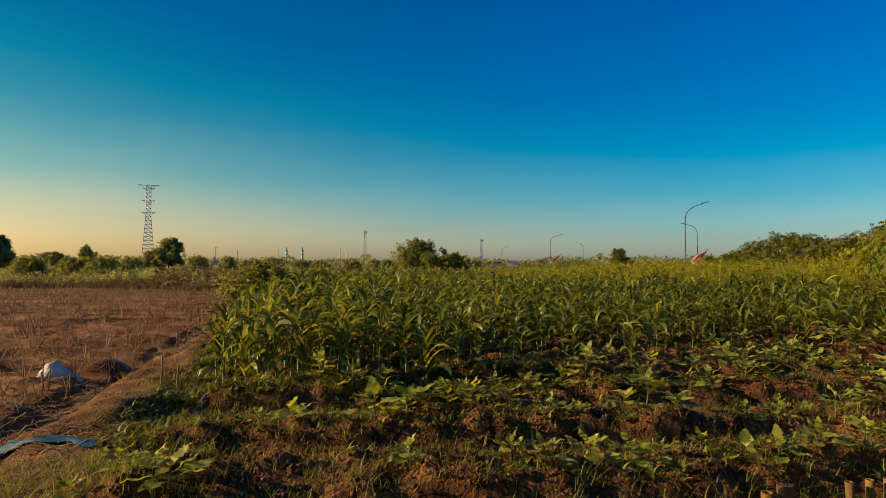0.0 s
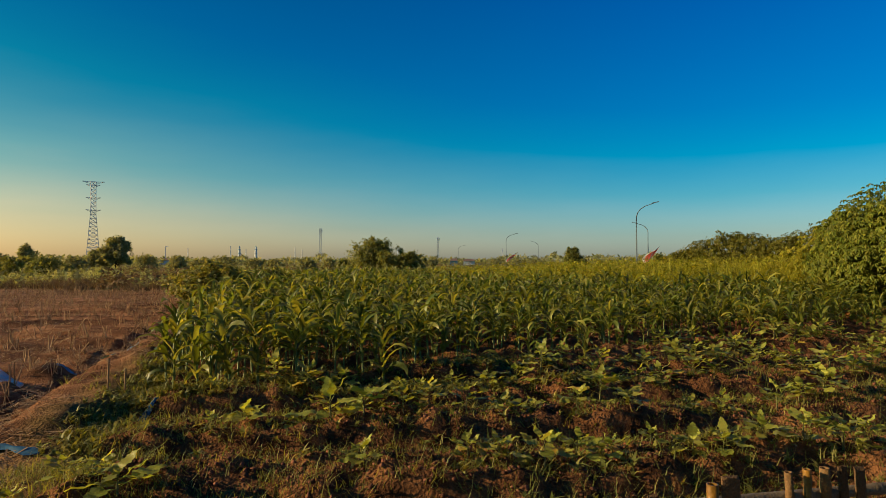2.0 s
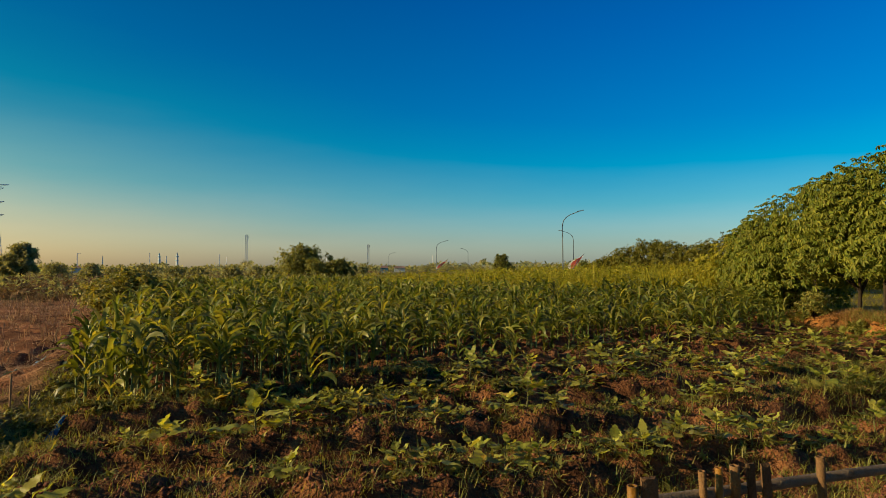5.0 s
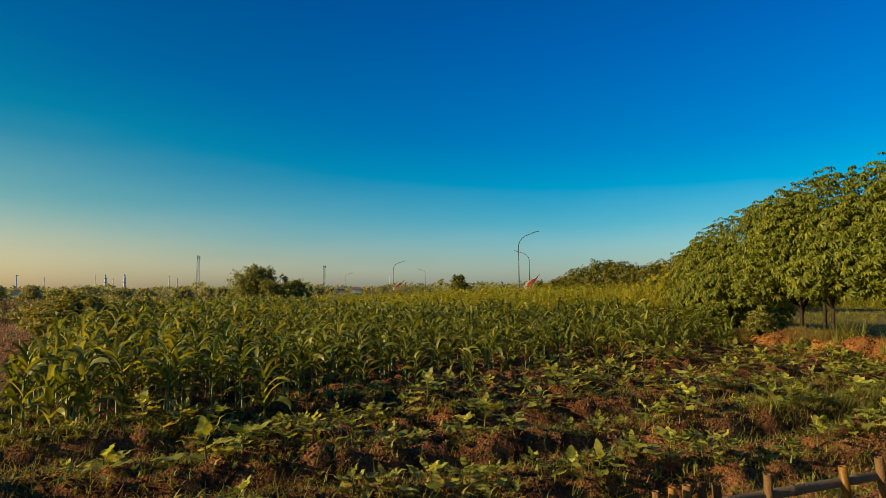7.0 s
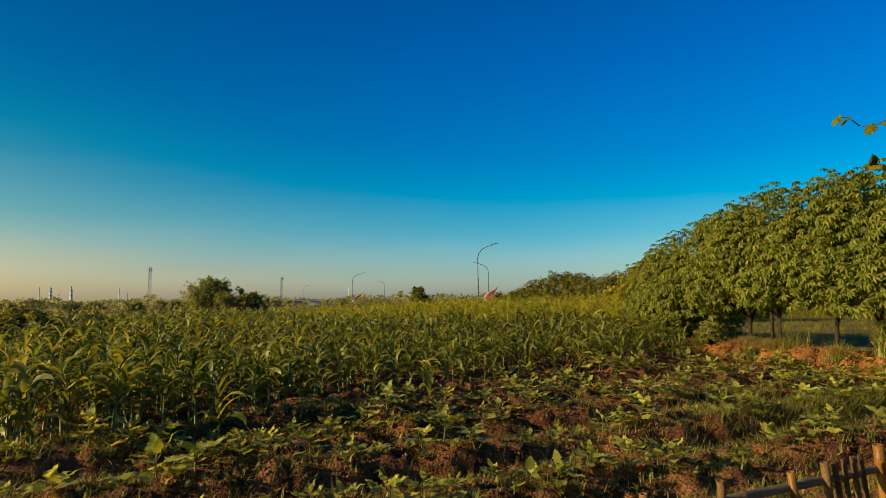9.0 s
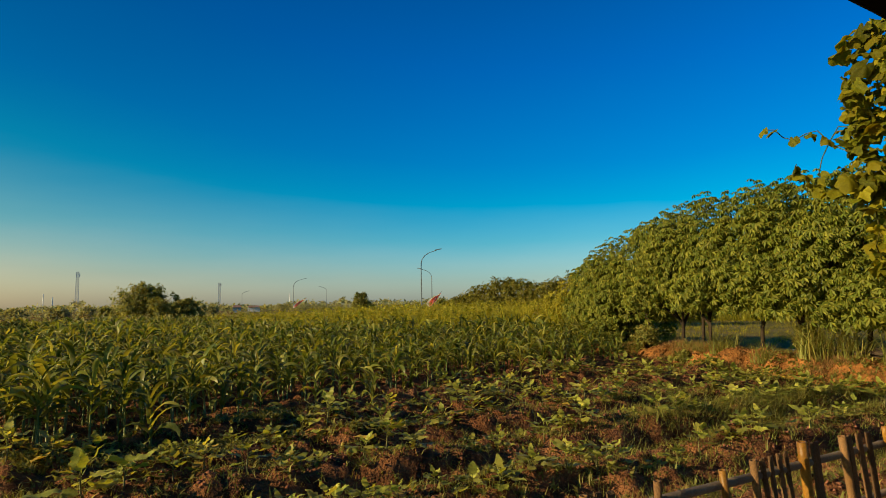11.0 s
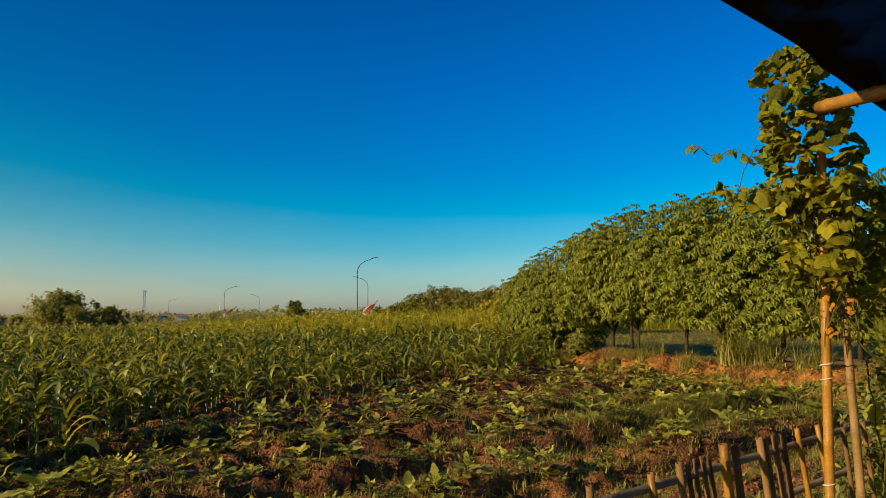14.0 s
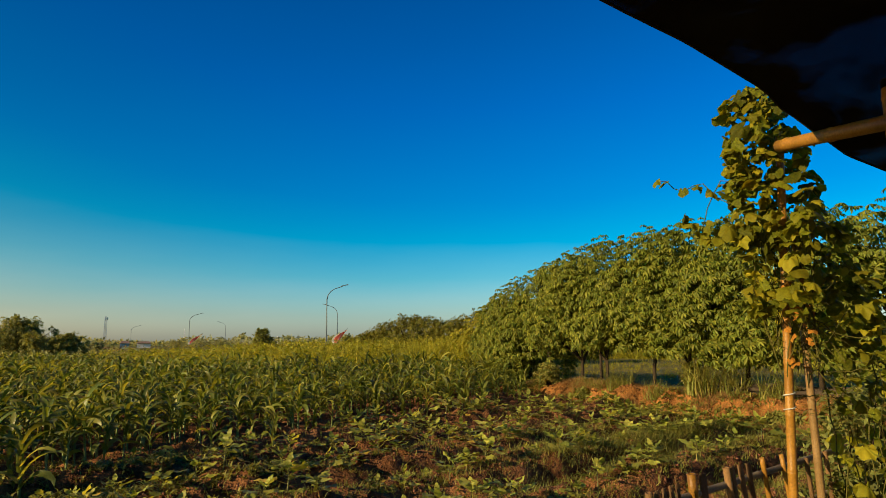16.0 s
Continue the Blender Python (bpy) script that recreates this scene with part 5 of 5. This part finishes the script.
def sheet_strip(name, pts, width, mat, label, category, seed):
    """A crumpled strip of sheeting lying along points on the ground."""
    r2 = random.Random(seed)
    t = thing(name, (pts[0][0], pts[0][1], 0), label, category)
    o = Vector((pts[0][0], pts[0][1], 0))
    P = []
    for (x0, y0), (x1, y1) in zip(pts, pts[1:]):
        for k in range(8):
            P.append((x0 + (x1 - x0) * k / 8, y0 + (y1 - y0) * k / 8))
    P.append(pts[-1])
    v, f = [], []
    m = 6
    for i, (x, y) in enumerate(P):
        d = Vector((P[min(i + 1, len(P) - 1)][0] - P[max(i - 1, 0)][0], P[min(i + 1, len(P) - 1)][1] - P[max(i - 1, 0)][1], 0)).normalized()
        s = Vector((-d.y, d.x, 0))
        w = width * (.65 + .35 * math.sin(i * .9 + seed)) * (1 if 0 < i < len(P) - 1 else .5)
        for k in range(m):
            q = Vector((x, y, 0)) + s * w * (k / (m - 1) - .5)
            q.z = max(gz(q.x, q.y), gz(x, y) - .02) + .012 + .012 * math.sin(math.pi * k / (m - 1)) + r2.uniform(0, .012)
            v.append(q - o)
    for i in range(len(P) - 1):
        for k in range(m - 1):
            f.append((i * m + k, i * m + k + 1, (i + 1) * m + k + 1, (i + 1) * m + k))
    part("sheet", mesh("sheet", v, f, mat, True), t)


sheet_strip("tarp_strip", [(-4.1, 5.05), (-3.6, 5.12), (-3.1, 5.1), (-2.75, 5.0)], .15, TARP, "crumpled blue plastic tarp strip across the bund", "tarp", 1)
sheet_strip("tarp_strip", [(-4.22, 9.2), (-4.3, 9.9), (-4.42, 10.9)], .11, TARP_PALE, "long blue plastic strip beside the bund", "tarp", 2)
sheet_strip("tarp_strip", [(-4.62, 8.75), (-4.4, 8.85)], .1, TARP_PALE, "small torn blue plastic scrap beside the bund", "tarp", 3)
sheet_strip("tarp_strip", [(-2.55, 6.15), (-2.4, 6.4)], .08, TARP, "small blue plastic scrap in the weeds", "tarp", 4)
x, y = -3.05, 6.75
for dx, hh in ((0, .34), (.12, .26)):
    t = thing("stake", (x + dx, y + dx, gz(x + dx, y)), "short dry stake beside the bund", "stake")
    part("pole", mesh("pole", *tube([(0, 0, -.05), (.01, 0, hh)], [.011, .009], 6), STRAW), t)

# ---------------------------------------------------------------- masts, lamps and roofs on the horizon
def at_az(az, r):
    x, y = polar(az, r)
    return x, y, gz(x, y)


def lattice(az, r, top_el, w0, w1, arms, label, category, levels=14, bar=.09, waist=None):
    x, y, z = at_az(az, r)
    h = 1.5 + r * math.tan(radians(top_el)) - z
    t = thing("pylon" if arms else "radio_mast", Matrix.Translation((x, y, z)) @ pose(0, 0, 0, 0, 0, -az), label, category)
    lv = [i / levels for i in range(levels + 1)]

    def half(u):
        if waist:
            return np.interp(u, [0, waist, 1], [w0, w1, w1]) / 2
        return (w0 + (w1 - w0) * u) / 2

    for sx, sy in ((-1, -1), (1, -1), (1, 1), (-1, 1)):
        part("leg", mesh("leg", *tube([(sx * half(u), sy * half(u), u * h - (.3 if u == 0 else 0)) for u in lv], [bar] * len(lv), 4), STEEL_HAZED), t)
    pcs = []
    for i in range(levels):
        a, b = lv[i], lv[i + 1]
        for (s0, s1) in (((-1, -1), (1, -1)), ((1, -1), (1, 1)), ((1, 1), (-1, 1)), ((-1, 1), (-1, -1))):
            pcs.append(tube([(s0[0] * half(a), s0[1] * half(a), a * h), (s1[0] * half(b), s1[1] * half(b), b * h)], [bar * .6] * 2, 3))
            pcs.append(tube([(s1[0] * half(a), s1[1] * half(a), a * h), (s0[0] * half(b), s0[1] * half(b), b * h)], [bar * .6] * 2, 3))
            pcs.append(tube([(s0[0] * half(b), s0[1] * half(b), b * h), (s1[0] * half(b), s1[1] * half(b), b * h)], [bar * .6] * 2, 3))
    part("bracing", mesh("bracing", *joinl(pcs), STEEL_HAZED), t)
    if category == "mast":
        for k in range(3):
            a = k * 2.094
            q = half(1) * 1.5
            v, f = box(-.35, -.2, h * .88, .35, .2, h * .97)
            part("antenna", mesh("antenna", [(p[0] + q * math.cos(a), p[1] + q * math.sin(a), p[2]) for p in v], f, WHITEWALL), t, "white panel antenna")
    for u, ln in arms:
        pcs = []
        for s in (-1, 1):
            pcs += [tube([(0, 0, u * h), (s * ln, 0, u * h + .3)], [bar] * 2, 4), tube([(0, 0, u * h - 1.2), (s * ln, 0, u * h + .3)], [bar * .7] * 2, 4)]
        part("cross_arm", mesh("cross_arm", *joinl(pcs), STEEL_HAZED), t)


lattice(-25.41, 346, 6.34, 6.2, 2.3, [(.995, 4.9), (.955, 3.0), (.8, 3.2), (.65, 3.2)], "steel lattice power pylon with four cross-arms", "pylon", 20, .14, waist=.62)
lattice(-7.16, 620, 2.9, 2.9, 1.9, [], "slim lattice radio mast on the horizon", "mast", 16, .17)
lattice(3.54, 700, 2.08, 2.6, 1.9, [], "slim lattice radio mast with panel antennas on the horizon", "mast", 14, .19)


def street_lamp(az, r, arm_az, top_el, seed):
    x, y, z = at_az(az, r)
    h = 1.5 + r * math.tan(radians(top_el)) - z
    reach = r * math.tan(radians(abs(arm_az - az)))
    s = 1 if arm_az > az else -1
    t = thing("street_lamp", Matrix.Translation((x, y, z)) @ pose(0, 0, 0, 0, 0, -az), "tall grey street lamp with a curved arm", "street lamp", "street lamps on the road")
    rad = h * .011
    pts = [(0, 0, -.2), (0, 0, h * .45), (0, 0, h * .78)]
    pts += [(s * reach * .85 * (1 - math.cos(w)), 0, h * .78 + h * .185 * math.sin(w)) for w in (.35, .7, 1.05, 1.3)]
    pts.append((s * reach * .86, 0, h * .982))
    part("post", mesh("post", *tube(pts, [rad, rad * .85, rad * .7, rad * .6, rad * .55, rad * .5, rad * .5, rad * .5], 8), LAMPSTEEL, True), t)
    v, f = box(-.45, -.13, -.05, .45, .13, .05)
    v = [(q[0] * (h / 9) + s * reach * .95, q[1] * h / 9, q[2] * h / 9 + h * .992 + s * q[0] * (h / 9) * .2) for q in v]
    part("lamp_head", mesh("lamp_head", v, f, LAMPSTEEL), t, "flat grey lamp head")


street_lamp(21.32, 84, 23.0, 5.05, 1)
street_lamp(22.28, 120, 21.07, 3.3, 2)
street_lamp(9.81, 175, 10.82, 2.45, 3)
street_lamp(12.72, 250, 12.1, 1.72, 4)
street_lamp(5.41, 320, 6.05, 1.38, 5)
for i, (az, el, r, arm) in enumerate([(-20.1, 1.22, 300, 1), (-18.33, 1.04, 300, 0), (-14.88, 1.26, 330, 0), (-9.41, 1.18, 300, 0), (-8.79, .98, 330, 0), (-13.6, 1.0, 330, 0), (9.46, 1.08, 500, 0), (17.1, .45, 300, 0), (-.2, .95, 400, 0)]):
    x, y, z = at_az(az, r)
    h = 1.5 + r * math.tan(radians(el)) - z
    t = thing("utility_pole", (x, y, z), "thin grey utility pole on the horizon", "utility pole", "utility poles on the horizon")
    part("post", mesh("post", *tube([(0, 0, -.3), (0, 0, h)], [.22, .16], 6), STEEL_HAZED), t)
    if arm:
        part("cross_arm", mesh("cross_arm", *tube([(-.1, 0, h - .3), (1.3, 0, h - .1)], [.12, .1], 5), STEEL_HAZED), t)


def minaret(az, r, el):
    x, y, z = at_az(az, r)
    h = 1.5 + r * math.tan(radians(el)) - z
    t = thing("minaret", (x, y, z), "white and teal mosque minaret on the horizon", "minaret", "minarets on the horizon")
    part("shaft", mesh("shaft", *tube([(0, 0, -.3), (0, 0, h * .5), (0, 0, h * .74)], [1.7, 1.5, 1.35], 8), WHITEWALL), t)
    for u in (.5, .74):
        part("balcony", mesh("balcony", *tube([(0, 0, h * u), (0, 0, h * (u + .03))], [2.1, 2.1], 8), TEAL), t)
    part("lantern", mesh("lantern", *tube([(0, 0, h * .77), (0, 0, h * .87)], [1.0, .95], 8), WHITEWALL), t)
    part("spire", mesh("spire", *tube([(0, 0, h * .87), (0, 0, h * .91), (0, 0, h)], [1.15, .8, .08], 8), TEAL), t)


minaret(-14.15, 820, 1.3)
minaret(-12.77, 820, 1.34)


def shed(az, r, half, el, wall, label):
    x, y, z = at_az(az, r)
    w, h = r * math.tan(radians(half)), 1.5 + r * math.tan(radians(el)) - z
    t = thing("house", Matrix.Translation((x, y, z)) @ pose(0, 0, 0, 0, 0, -az), label, "house")
    part("wall", mesh("wall", *box(-w, -3, -.3, w, 3, h * .75), wall), t)
    v = [(-w * 1.08, -3.5, h * .72), (w * 1.08, -3.5, h * .72), (w * 1.08, 3.5, h * .72), (-w * 1.08, 3.5, h * .72), (-w * .8, 0, h), (w * .8, 0, h)]
    part("roof", mesh("roof", v, [(0, 1, 5, 4), (2, 3, 4, 5), (1, 2, 5), (3, 0, 4), (3, 2, 1, 0)], ROOFTILE), t)


shed(5.0, 150, .33, .15, BLUEWALL, "blue sheet-metal shed beyond the fields")
shed(6.4, 190, .5, .08, WHITEWALL, "low house with a brown roof")
shed(-19.6, 260, .9, .2, WHITEWALL, "pale low house among trees")


def banner(az, r, el, lean):
    x, y, z = at_az(az, r)
    h = 1.5 + r * math.tan(radians(el)) - z
    t = thing("banner", Matrix.Translation((x, y, z)) @ pose(0, 0, 0, 0, 0, -az), "leaning red and white feather banner on a pole", "flag", "banners along the road")
    part("pole", mesh("pole", *tube([(-lean, 0, -.2), (0, 0, h * .8), (lean * .45, 0, h)], [.05, .04, .02], 5), LAMPSTEEL), t)
    n = 10
    v, f = [], []
    for i in range(n + 1):
        u = i / n
        px, pz = -lean * .35 + lean * .8 * u, h * (.45 + .53 * u)
        wid = 1.25 * math.sin(math.pi * (.15 + .8 * u))
        v += [(px - wid, .08 * math.sin(u * 6), pz - .3), (px - wid * .72, .1 * math.sin(u * 7), pz - .2), (px, 0, pz)]
    f1 = [(i * 3, i * 3 + 1, i * 3 + 4, i * 3 + 3) for i in range(n)]
    f2 = [(i * 3 + 1, i * 3 + 2, i * 3 + 5, i * 3 + 4) for i in range(n)]
    part("cloth_edge", mesh("cloth_edge", v, f1, FLAGWHITE, True), t, "white cloth")
    part("cloth", mesh("cloth", v, f2, FLAGRED, True), t, "red cloth")


banner(22.75, 80, 1.15, 1.5)
banner(10.45, 120, .75, 2.2)
